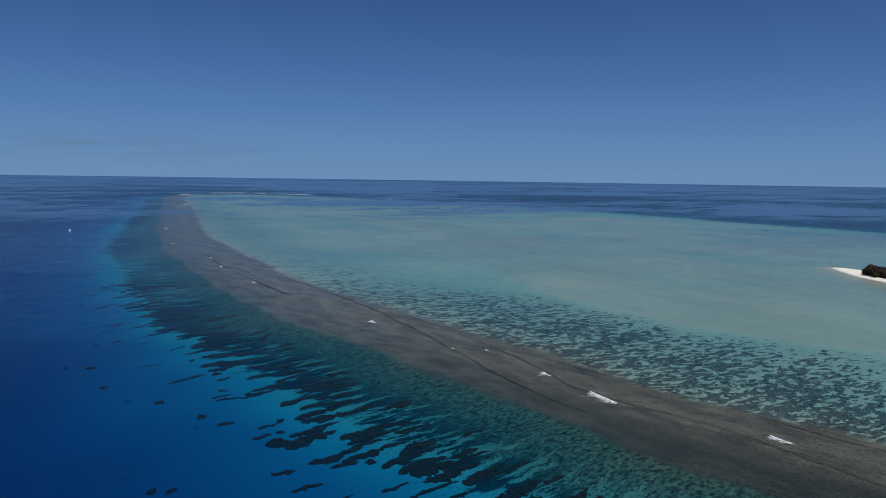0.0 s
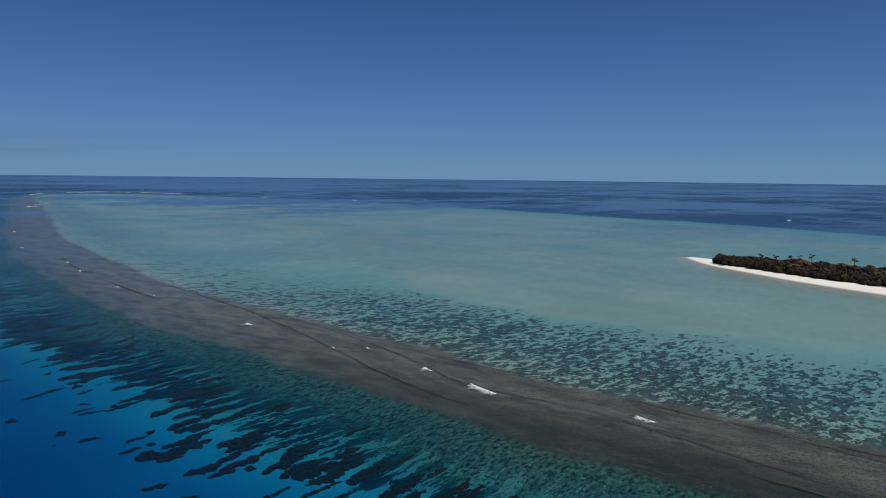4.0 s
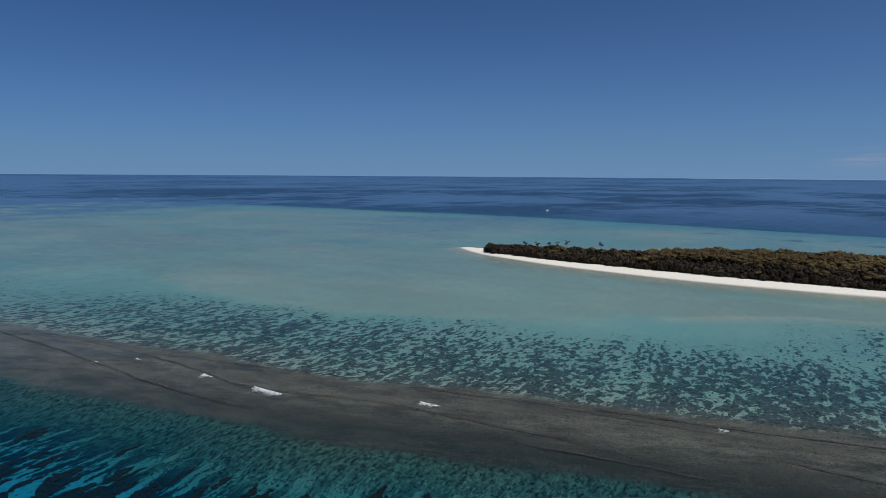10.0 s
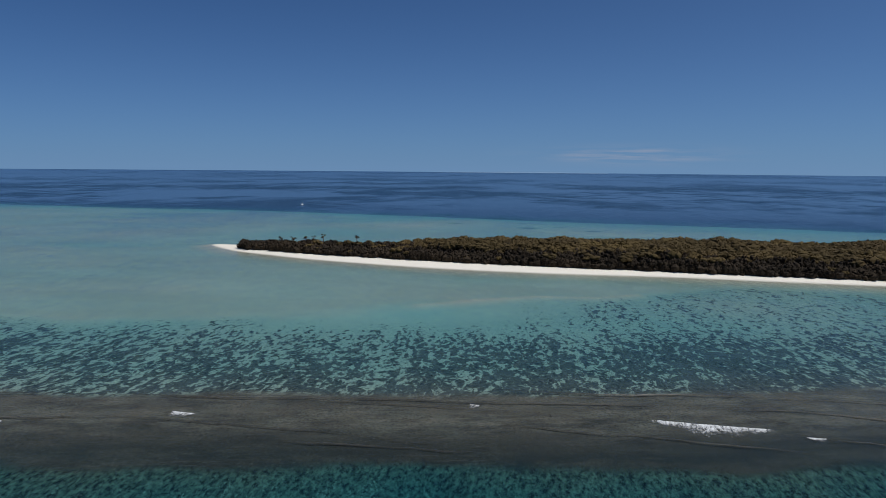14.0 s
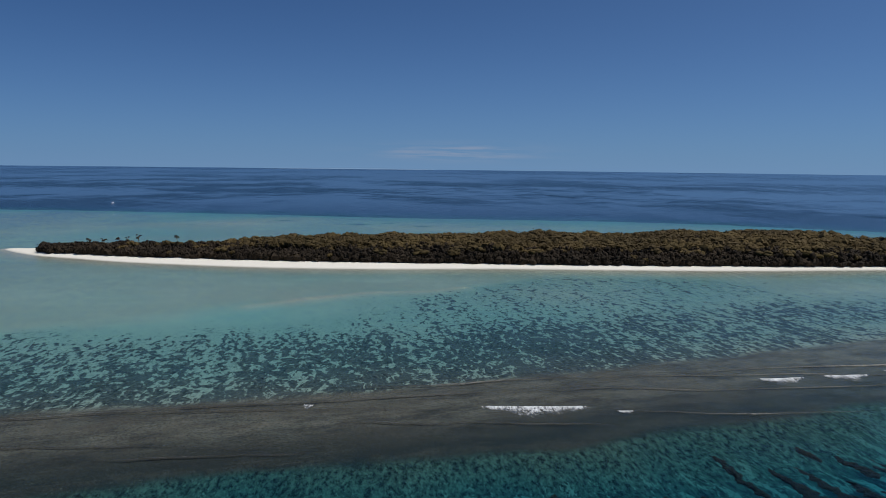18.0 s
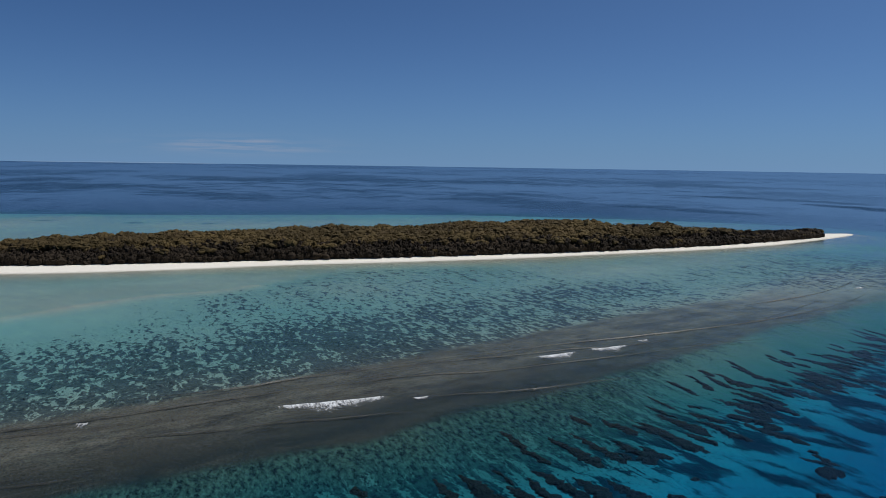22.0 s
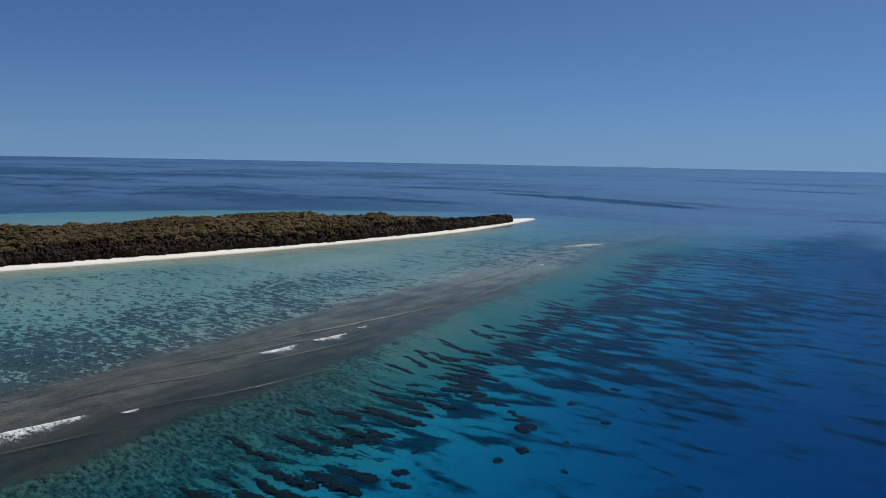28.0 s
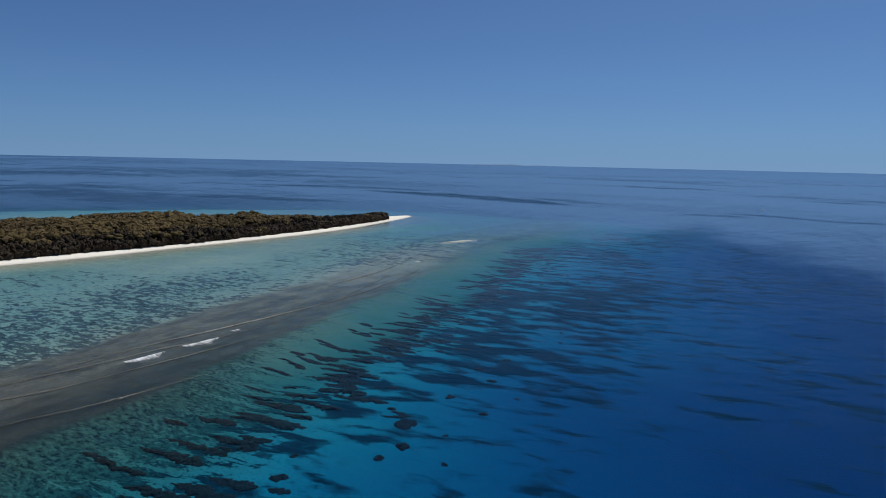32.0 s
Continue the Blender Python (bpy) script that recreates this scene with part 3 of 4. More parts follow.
# patches of dark ruffled water: bearing, half width, distance, half depth, lean
GUSTS = ((113.5, 9, 1000, 60, -16), (121.5, 3.5, 960, 34, -14), (133, 2.5, 770, 14, 0), (137, 3.2, 800, 16, -6), (142, 3, 770, 14, 0), (138, 9, 1350, 70, -10), (124, 9, 1700, 80, -10), (104, 7, 1250, 55, -12), (146, 8, 1150, 40, -10), (96, 8, 900, 40, -10))
gust = 0.22 * smooth(bearing, 118, 132) * (1 - smooth(bearing, 200, 240)) * smooth(wr, 120, 260) * (1 - smooth(wr + ragged - wind_line, -60, 90))
for at, half_wide, dist, half_deep, lean in GUSTS:
    db = (bearing - at) / half_wide
    dr = (wr + ragged * 0.14 * half_deep / 40 - dist - lean * (bearing - at)) / half_deep
    gust = np.maximum(gust, (0.66 if at == 113.5 else 0.38) * (1 - smooth(db * db + dr * dr, 0.6, 1.15)))
for key, val in (("calm", calm), ("gust", gust)):
    water.data.attributes.new(key, "FLOAT", "POINT").data.foreach_set("value", val.astype(np.float32))
tagged(water, "clear blue sea, rippled by a light wind", "sea", kind="structure")


# ---- things ----
def part(name, bm, mat, parent=None, label="", smooth=True):
    me = bpy.data.meshes.new(name)
    bm.to_mesh(me)
    bm.free()
    me.materials.append(mat)
    for f in me.polygons:
        f.use_smooth = smooth
    ob = new(name, me)
    ob.parent = parent
    if label:
        ob["label"] = label
    return ob


def ground_z(x, y):
    return fields(np.array([float(x)]), np.array([float(y)]))[0][0]


rng = random.Random(11)


def lobe(bm, centre, size, seed, rough=0.35, sub=2, jag=0.0):
    jr = random.Random(int(seed * 1000))
    res = bmesh.ops.create_icosphere(bm, subdivisions=sub, radius=1.0)
    for v in res["verts"]:
        d = v.co.normalized()
        k = 1 + rough * (noise.noise(d * 1.7 + Vector((seed, 0, 0))) + 0.6 * noise.noise(d * 4.1 + Vector((0, seed, 0)))) + jr.uniform(-jag, jag)
        v.co = Vector(centre) + Vector((d.x * size[0], d.y * size[1], d.z * size[2])) * k


def tufts(bm, centre, size, n, leaf, r):
    """Small leaf clumps over the skin of a lobe."""
    for _ in range(n):
        d = Vector((r.gauss(0, 1), r.gauss(0, 1), abs(r.gauss(0, 1)) - 0.25)).normalized()
        c = Vector(centre) + Vector((d.x * size[0], d.y * size[1], d.z * size[2])) * r.uniform(0.92, 1.22)
        a = Vector((r.uniform(-1, 1), r.uniform(-1, 1), r.uniform(-0.6, 0.9))).normalized() * leaf * r.uniform(0.6, 1.3)
        b = a.cross(Vector((r.uniform(-1, 1), r.uniform(-1, 1), r.uniform(-1, 1)))).normalized() * leaf * r.uniform(0.4, 0.8)
        vs = [bm.verts.new(c + q) for q in (-a, b, a, -b)]
        bm.faces.new(vs)


def limb(bm, a, b, r0, r1, sides=6):
    a, b = Vector(a), Vector(b)
    w = (b - a).normalized()
    u = w.orthogonal().normalized()
    v = w.cross(u)
    rings = []
    for c, r in ((a, r0), ((a + b) / 2 + u * r0 * 0.4, (r0 + r1) / 2), (b, r1)):
        rings.append([bm.verts.new(c + (u * math.cos(t) + v * math.sin(t)) * r) for t in (2 * math.pi * k / sides for k in range(sides))])
    for p0, p1 in zip(rings, rings[1:]):
        for k in range(sides):
            bm.faces.new((p0[k], p0[(k + 1) % sides], p1[(k + 1) % sides], p1[k]))
    bm.faces.new(rings[-1])
    bm.faces.new(list(reversed(rings[0])))


def crown_bm(kind, seed, high=6.0, wide=3.2, sub=1):
    r = random.Random(seed)
    bm = bmesh.new()
    if kind == "broad":
        for k in range(r.randint(6, 8)):
            an, d = r.uniform(0, 6.28), r.uniform(0.15, 0.7) * wide
            size = (wide * r.uniform(0.34, 0.52), wide * r.uniform(0.34, 0.52), high * r.uniform(0.13, 0.2))
            c = (math.cos(an) * d, math.sin(an) * d, high * (0.83 - 0.28 * (d / wide) ** 2 + r.uniform(-0.07, 0.05)))
            lobe(bm, c, size, r.uniform(0, 90), 0.6, sub, 0.28)
            tufts(bm, c, size, 20, 0.30, r)
    else:
        for k in range(12):
            an, d = r.uniform(0, 6.28), r.uniform(0.1, 0.75) * wide
            size = (wide * r.uniform(0.20, 0.36), wide * r.uniform(0.20, 0.36), high * r.uniform(0.16, 0.27))
            c = (math.cos(an) * d, math.sin(an) * d, high * (0.12 + 0.058 * k))
            lobe(bm, c, size, r.uniform(0, 90), 0.6, 1, 0.3)
            tufts(bm, c, size, 16, 0.36, r)
    return bm


def trunk_bm(seed, high, bend=0.5):
    r = random.Random(seed)
    bm = bmesh.new()
    top = Vector((r.uniform(-bend, bend), r.uniform(-bend, bend), high * 0.55))
    limb(bm, (0, 0, -0.3), top, 0.24, 0.14, 7)
    for _ in range(4):
        an = r.uniform(0, 6.28)
        limb(bm, top * r.uniform(0.7, 1.0), top + Vector((math.cos(an) * 1.3, math.sin(an) * 1.3, high * r.uniform(0.12, 0.28))), 0.11, 0.05, 5)
    return bm


def make_tree(kind, seed, high, wide, label):
    root = new("tree")
    part("trunk", trunk_bm(seed, high), MAT_BARK, root)
    part("crown", crown_bm(kind, seed, high, wide), MAT_LEAF if kind == "broad" else MAT_NEEDLE, root)
    return tagged(root, label, "tree", "trees along the beach")


# forest: the seaward rows are trees of their own, the depth of the wood is one mass
lo, hi = WOODS.min(0), WOODS.max(0)
spots = []
STEP = 4.0
for iy in range(int((hi[1] - lo[1]) / STEP)):
    for ix in range(int((hi[0] - lo[0]) / STEP)):
        spots.append((lo[0] + (ix + rng.uniform(0.05, 0.95)) * STEP, lo[1] + (iy + rng.uniform(0.05, 0.95)) * STEP))
spots = np.array(spots)
extra = [(rng.uniform(232, 300), rng.uniform(300, 392)) for _ in range(420)] + [(rng.uniform(505, 578), rng.uniform(-180, -90)) for _ in range(300)]
spots = np.concatenate([spots, np.array(extra)])
dw = signed(WOODS, spots[:, 0], spots[:, 1])
spots, dw = spots[dw > -4.2], dw[dw > -4.2]
spot_z = fields(spots[:, 0], spots[:, 1])[0]
FRONT = WOODS[:50]
d_front = dist_to(FRONT, spots[:, 0], spots[:, 1])
along = (spots[:, 0] - spots[:, 1]) * 0.7071
tip_l = np.clip((25 - along) / 70, 0, 1)
tip = np.maximum(tip_l, np.clip((along - 380) / 60, 0, 1))
grow = fbm(spots[:, 0] / 28, spots[:, 1] / 28, 3)
tall = (0.92 + 0.45 * np.clip(dw / 40, 0, 1) + (grow - 0.5) * 0.8 - 0.3 * np.clip(-dw / 4, 0, 1)) * (1 - 0.08 * tip - 0.2 * tip_l - 0.22 * np.clip((along - 400) / 60, 0, 1))

broad = [make_tree("broad", 20 + k, 6.4, 3.4, "low olive-green beach tree with a rounded dense crown") for k in range(5)]
dark = [make_tree("needle", 40 + k, 6.2, 3.0, "dark brown-green she-oak tree at the beach edge") for k in range(5)]
templates = broad + dark
front_ids = [i for i in np.argsort(d_front) if dw[i] > -1.5 and d_front[i] < 16][:290]
front_set = set(int(i) for i in front_ids)
used = 0
for i in front_ids:
    needle = rng.random() < 0.92
    src = rng.choice(dark if needle else broad)
    k = tall[i] * rng.uniform(0.9, 1.2)
    m = pose(spots[i, 0], spots[i, 1], spot_z[i], 0, 0, rng.uniform(0, 360)) @ Matrix.Diagonal((k * 1.25, k * 1.25, k, 1))
    if used < len(templates):
        src = templates[used]
        src.matrix_basis = m
    else:
        t2 = copy_thing(src, m)
        t2.matrix_basis = m
    used += 1


def gather(name, kinds, ids, mat, label):
    """Many crowns joined into one mass."""
    vs, tris, base = [], [], 0
    shapes = []
    for bm in kinds:
        bmesh.ops.triangulate(bm, faces=bm.faces[:])
        bm.verts.index_update()
        shapes.append((np.array([v.co[:] for v in bm.verts]), np.array([[v.index for v in f.verts] for f in bm.faces])))
        bm.free()
    for i in ids:
        v, f = shapes[rng.randrange(len(shapes))]
        an, k = rng.uniform(0, 6.283), tall[i] * rng.uniform(0.85, 1.2)
        kw = k * rng.uniform(0.85, 1.2)
        ca, sa = math.cos(an) * kw, math.sin(an) * kw
        q = np.stack([v[:, 0] * ca - v[:, 1] * sa + spots[i, 0], v[:, 0] * sa + v[:, 1] * ca + spots[i, 1], v[:, 2] * k + spot_z[i]], 1)
        vs.append(q)
        tris.append(f + base)
        base += len(v)
    v = np.concatenate(vs)
    ob = sheet(name, v[:, 0], v[:, 1], v[:, 2], np.concatenate(tris), mat, False)
    return tagged(ob, label, "forest", kind="stuff")


rest = [i for i in range(len(spots)) if i not in front_set]
is_dark = {i: (rng.random() < max(0.06, tip[i] * 0.95, 0.85 * (d_front[i] < 14), 0.8 * (dw[i] < 7 and d_front[i] > 20))) for i in rest}
gather("forest", [crown_bm("broad", 60 + k, 6.6, 3.7) for k in range(6)], [i for i in rest if not is_dark[i]], MAT_LEAF, "dense olive and yellow-brown forest canopy covering the island")
gather("forest", [crown_bm("needle", 70 + k, 6.4, 3.1) for k in range(5)], [i for i in rest if is_dark[i]], MAT_NEEDLE, "dark she-oak thicket at the island's ends")


# low scrub along the top of the beach
r = random.Random(31)
shapes = []
for k in range(5):
    bm = bmesh.new()
    for _ in range(3):
        c = (r.uniform(-0.8, 0.8), r.uniform(-0.8, 0.8), r.uniform(0.5, 1.3))
        size = (r.uniform(0.8, 1.2), r.uniform(0.8, 1.2), r.uniform(0.7, 1.1))
        lobe(bm, c, size, r.uniform(0, 90), 0.6, 1, 0.3)
        tufts(bm, c, size, 14, 0.3, r)
    bmesh.ops.triangulate(bm, faces=bm.faces[:])
    bm.verts.index_update()
    shapes.append((np.array([v.co[:] for v in bm.verts]), np.array([[v.index for v in f.verts] for f in bm.faces])))
    bm.free()
scrub = []
seg = np.linalg.norm(np.diff(FRONT, axis=0), axis=1)
for i in range(len(seg)):
    d = (FRONT[i + 1] - FRONT[i]) / seg[i]
    n = np.array([d[1], -d[0]])
    for _ in range(int(seg[i] * 2.6)):
        off = r.uniform(-3.0, 3.0) if r.random() < 0.95 else r.uniform(2, 4.5)
        q = FRONT[i] + d * r.uniform(0, seg[i]) + n * off
        scrub.append((q[0], q[1], r.uniform(0.7, 1.5) * (1.55 - 0.11 * max(off, -1))))
ground_at = fields(np.array([q[0] for q in scrub]), np.array([q[1] for q in scrub]))[0]
vs, tris, base = [], [], 0
for (x, y, k), z in zip(scrub, ground_at):
    v, f = shapes[r.randrange(5)]
    an = r.uniform(0, 6.283)
    ca, sa = math.cos(an) * k, math.sin(an) * k
    vs.append(np.stack([v[:, 0] * ca - v[:, 1] * sa + x, v[:, 0] * sa + v[:, 1] * ca + y, v[:, 2] * k + z - 0.1], 1))
    tris.append(f + base)
    base += len(v)
v = np.concatenate(vs)
tagged(sheet("scrub", v[:, 0], v[:, 1], v[:, 2], np.concatenate(tris), MAT_NEEDLE, False), "dark low scrub along the top of the beach", "shrubs", kind="stuff")


# emergent thin trees near the point
for k, (x, y, h) in enumerate(((252, 364, 6.7), (257, 358, 6.5), (262, 352, 6.9), (274, 350, 8.8), (268, 353, 6.8), (284, 330, 7.8))):
    root = new("tree")
    r = random.Random(200 + k)
    bm = bmesh.new()
    top = Vector((r.uniform(-0.6, 0.6), r.uniform(-0.6, 0.6), h * 0.9))
    limb(bm, (0, 0, -0.3), top, 0.3, 0.14, 6)
    tips = []
    for q in range(6):
        an = r.uniform(0, 6.28)
        start = top * r.uniform(0.68, 1.0)
        e = start + Vector((math.cos(an), math.sin(an), r.uniform(0.2, 0.9))) * r.uniform(0.7, 1.5)
        limb(bm, start, e, 0.11, 0.05, 5)
        tips.append(e)
    part("trunk", bm, MAT_BARK, root)
    bm = bmesh.new()
    for e in tips:
        tufts(bm, e, (0.45, 0.45, 0.4), 22, 0.26, r)
        tufts(bm, e, (0.75, 0.75, 0.6), 14, 0.22, r)
    part("crown", bm, MAT_NEEDLE, root)
    root.matrix_basis = pose(x, y, ground_z(x, y))
    tagged(root, "tall thin tree with sparse tufted crown above the thicket", "tree", "tall trees near the point")


# ---- reef things ----
def along_reef(line, u):
    """Place and seaward way at a length u along a line."""
    seg = np.linalg.norm(np.diff(line, axis=0), axis=1)
    cum = np.concatenate([[0], np.cumsum(seg)])
    i = min(int(np.searchsorted(cum, u, "right")) - 1, len(seg) - 1)
    q = line[i] + (line[i + 1] - line[i]) * (u - cum[i]) / seg[i]
    d = (line[i + 1] - line[i]) / seg[i]
    return q, d, np.array([d[1], -d[0]])


seg_c = np.concatenate([[0], np.cumsum(np.linalg.norm(np.diff(SEAWARD, axis=0), axis=1))])
U_START = seg_c[np.argmin(np.hypot(SEAWARD[:, 0] + 124, SEAWARD[:, 1] - 360))]
U_END = seg_c[np.argmin(np.hypot(SEAWARD[:, 0] - 404, SEAWARD[:, 1] + 199))]


def mound(name, x, y, sink, length, width, high, turn, seed, label, category, group, mat=MAT_CORAL, cells=(18, 9), drop=0.0, rise=0.5):
    """A knobbly coral ridge that follows the bed, fattest and highest to seaward where drop is large, sunk into the bed at its rim."""
    nu, nv = cells
    co = Vector((math.cos(turn), math.sin(turn), 0))
    cr = Vector((-co.y, co.x, 0))
    spots_, dome_, rough_ = [], [], []
    for i in range(nu + 1):
        u = -1 + 2 * i / nu
        env = math.sqrt(max(0.0, 1 - abs(u) ** 2.6)) * (1 - drop * (0.5 - 0.5 * u) ** 0.8)
        bend = 0.25 * width * noise.noise(Vector((u * 1.3, seed, 4)))
        for j in range(nv + 1):
            v = -1 + 2 * j / nv
            edge = env * (1 + 0.7 * noise.noise(Vector((u * length * 0.25, v * 1.2, seed))) + 0.9 * noise.noise(Vector((u * length * 0.7, v * 2, seed))))
            q = co * (u * length / 2) + cr * (v * width / 2 * edge + bend)
            spots_.append((q.x, q.y))
            dome_.append(max(0.0, 1 - abs(v) ** 3) * env)
            rough_.append(noise.noise(Vector((q.x * 0.6, q.y * 0.6, seed))) + 0.8 * noise.noise(Vector((q.x * 1.7, q.y * 1.7, seed))) + 0.6 * noise.noise(Vector((q.x * 3.9, q.y * 3.9, seed))))
    at, dome, rough = np.array(spots_), np.array(dome_), np.array(rough_)
    bed_z, over = bed_at(at[:, 0] + x, at[:, 1] + y)
    top = np.clip(dome * (1.0 + 0.55 * rough), 0, 1.6)
    z = np.minimum(bed_z - sink + high * top - 0.3 * (1 - dome), -0.12 if sink > 0 else 9.0)
    quads = np.array([(i * (nv + 1) + j, (i + 1) * (nv + 1) + j, (i + 1) * (nv + 1) + j + 1, i * (nv + 1) + j + 1) for i in range(nu) for j in range(nv)])
    ob = sheet(name, at[:, 0], at[:, 1], z, quads, mat)
    ob.location = (x, y, 0)
    deep_ = np.maximum(over - rise * np.minimum(top, 1.2), 0.3)
    for key, val in (("top", np.clip(top - 0.3, 0, 1)), ("depth", deep_)):
        ob.data.attributes.new(key, "FLOAT", "POINT").data.foreach_set("value", val.astype(np.float32))
    return tagged(ob, label, category, group)


def bed_at(x, y):
    """Height of the bed and depth of water at places over the finely meshed part of the ground."""
    an = (np.degrees(np.arctan2(-x, y)) + 150) % 360 - 150
    i = np.clip(np.interp(np.hypot(x, y), g_radii, np.arange(len(g_radii))), 0, len(g_radii) - 1.001)
    j = np.clip(np.interp(an, g_angles, np.arange(len(g_angles))), 0, len(g_angles) - 1.001)
    i0, j0 = i.astype(int), j.astype(int)
    fi, fj = i - i0, j - j0
    res = []
    for grid in (gz, water_over):
        g = grid.reshape(len(g_radii), len(g_angles))
        res.append((g[i0, j0] * (1 - fj) + g[i0, j0 + 1] * fj) * (1 - fi) + (g[i0 + 1, j0] * (1 - fj) + g[i0 + 1, j0 + 1] * fj) * fi)
    return res


r = random.Random(5)
plan = []
u = U_START
while u < U_END:
    q, d, n = along_reef(SEAWARD, u)
    way_out = math.atan2(n[1], n[0])
    long = r.uniform(9, 21)
    tip_s = r.gauss(39, 4.5)
    c = q + n * (tip_s - long / 2)
    plan.append((c[0], c[1], long, r.uniform(3.0, 6.0), r.uniform(0.55, 0.9), way_out + r.uniform(-0.1, 0.1), 0))
    for _ in range(r.choice((0, 1, 1, 2))):
        long = r.uniform(4, 11)
        c = q + n * r.uniform(15, 38) + d * r.uniform(-3, 3)
        plan.append((c[0], c[1], long, r.uniform(1.5, 2.9), r.uniform(0.4, 0.6), way_out + r.uniform(-0.12, 0.12), 1))
    if r.random() < 0.45:
        c = q + n * r.uniform(42, 56) + d * r.uniform(-3, 3)
        plan.append((c[0], c[1], r.uniform(3, 9), r.uniform(1.6, 3.4), r.uniform(0.25, 0.45), way_out + r.uniform(-0.3, 0.3), 3))
    u += r.uniform(2.9, 4.6)
plan.sort(key=lambda q: math.hypot(q[0] - 40, q[1] - 40))
far_spurs = []
for k, (x, y, le, wi, hi_, tu, row) in enumerate(plan):
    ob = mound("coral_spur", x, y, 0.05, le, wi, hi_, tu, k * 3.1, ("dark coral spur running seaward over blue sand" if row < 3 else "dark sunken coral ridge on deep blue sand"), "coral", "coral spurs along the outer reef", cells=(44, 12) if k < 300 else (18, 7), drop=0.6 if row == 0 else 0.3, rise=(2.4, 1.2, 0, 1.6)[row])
    if k >= 300:
        far_spurs.append(ob)
bm = bmesh.new()
for ob in far_spurs:
    start = len(bm.verts)
    bm.from_mesh(ob.data)
    bm.verts.ensure_lookup_table()
    for v in bm.verts[start:]:
        v.co += ob.location
    old = ob.data
    bpy.data.objects.remove(ob)
    bpy.data.meshes.remove(old)
tagged(part("coral_reef", bm, MAT_CORAL), "dark coral spurs along the distant reef edge", "coral", kind="stuff")

# single coral heads on the sand
heads = [(-33, 138, 4.2), (131, -45, 4.4), (121, -41, 3.0), (-54, 154, 2.6), (-13, 128, 2.2), (-6, 131, 3.4), (-47, 118, 2.2), (117, -35, 2.4)]
u = U_START
while u < U_END:
    q, d, n = along_reef(SEAWARD, u)
    c = q + n * r.uniform(40, 80)
    heads.append((c[0], c[1], r.uniform(1.0, 3.0)))
    u += r.uniform(5, 14)
for k, (x, y, w) in enumerate(heads):
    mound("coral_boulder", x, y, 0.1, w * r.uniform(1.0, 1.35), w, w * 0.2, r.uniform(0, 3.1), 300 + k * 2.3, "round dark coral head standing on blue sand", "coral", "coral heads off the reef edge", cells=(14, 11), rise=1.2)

# coral patches on the flat
cand = []
while len(cand) < 2500:
    uu = r.uniform(U_START, U_END)
    q, d, n = along_reef(SEAWARD, uu)
    c = q - n * r.uniform(46, 118)
    cand.append((c[0], c[1]))
cand = np.array(cand)
fz, fc, fcr, fb, fl, fo, fd, *_ = fields(cand[:, 0], cand[:, 1])
ok = np.where((fc > 0.35) & (fcr < 0.2))[0]
ok = ok[np.argsort(np.hypot(cand[ok, 0] - 90, cand[ok, 1] - 130))][:300]
for k, i in enumerate(ok):
    mound("coral_patch", cand[i, 0], cand[i, 1], 0.05, r.uniform(1.6, 4.2), r.uniform(0.8, 1.7), 0.28, radians(36) + r.uniform(-0.5, 0.5), 700 + k * 1.7, "low dark coral patch on the pale reef flat", "coral", "coral patches on the reef flat", MAT_FLAT, cells=(12, 7), rise=0.3)


# breaking waves
def foam(x, y, length, depth, turn, seed, label="small white breaking wave on the reef crest"):
    """A breaking lip with its torn white water trailing to seaward."""
    far_out = label.startswith("long")
    cell = 1.5 if far_out else 0.3
    nu, nv = max(6, int(length / cell)), max(5, int(depth / cell))
    co = Vector((math.cos(turn), math.sin(turn), 0))
    cr = Vector((-co.y, co.x, 0))
    bm = bmesh.new()
    rows, run, dense = [], [], []
    for i in range(nu + 1):
        u = i / nu
        off = noise.noise(Vector((u * length * 0.07, seed, 1))) * 1.0
        reach = max(0.25, min(1.0, 4 * u, 2.6 * (1 - u)) * (0.8 + 0.5 * noise.noise(Vector((u * length * 0.25, seed, 7)))))
        body = min(1.0, 9 * u + 0.1, 7 * (1 - u) + 0.1) * (0.9 + 0.35 * noise.noise(Vector((u * length * 0.3, seed, 2))))
        row = []
        for j in range(nv + 1):
            v = j / nv
            q = co * ((u - 0.5) * length) + cr * (off - v * depth * reach)
            lip = (0.26 * min(1.0, length / 12) if not far_out else 1.6 if length > 40 else 0.7) * math.exp(-((v - 0.10) / 0.11) ** 2) * body
            row.append(bm.verts.new((q.x, q.y, 0.02 + lip + 0.02 * noise.noise(Vector((i * 0.9, j * 0.9, seed))))))
            run.extend((u * length * 1.5 + seed, v * depth * reach * 0.55, seed))
            edge = min(1.0, v * 14) if v < 0.08 else 1.0
            dense.append(max(0.0, body * edge * (1.05 - 0.95 * v ** 0.7)))
        rows.append(row)
    for a, b2 in zip(rows, rows[1:]):
        for j in range(nv):
            bm.faces.new((a[j + 1], b2[j + 1], b2[j], a[j]))
    ob = part("breaking_wave", bm, MAT_FOAM)
    ob.data.attributes.new("run", "FLOAT_VECTOR", "POINT").data.foreach_set("vector", run)
    ob.data.attributes.new("dense", "FLOAT", "POINT").data.foreach_set("value", dense)
    ob.location = (x, y, 0.03 + float(far_rise(math.hypot(x, y))))
    return tagged(ob, label, "wave", "breaking waves on the reef crest")


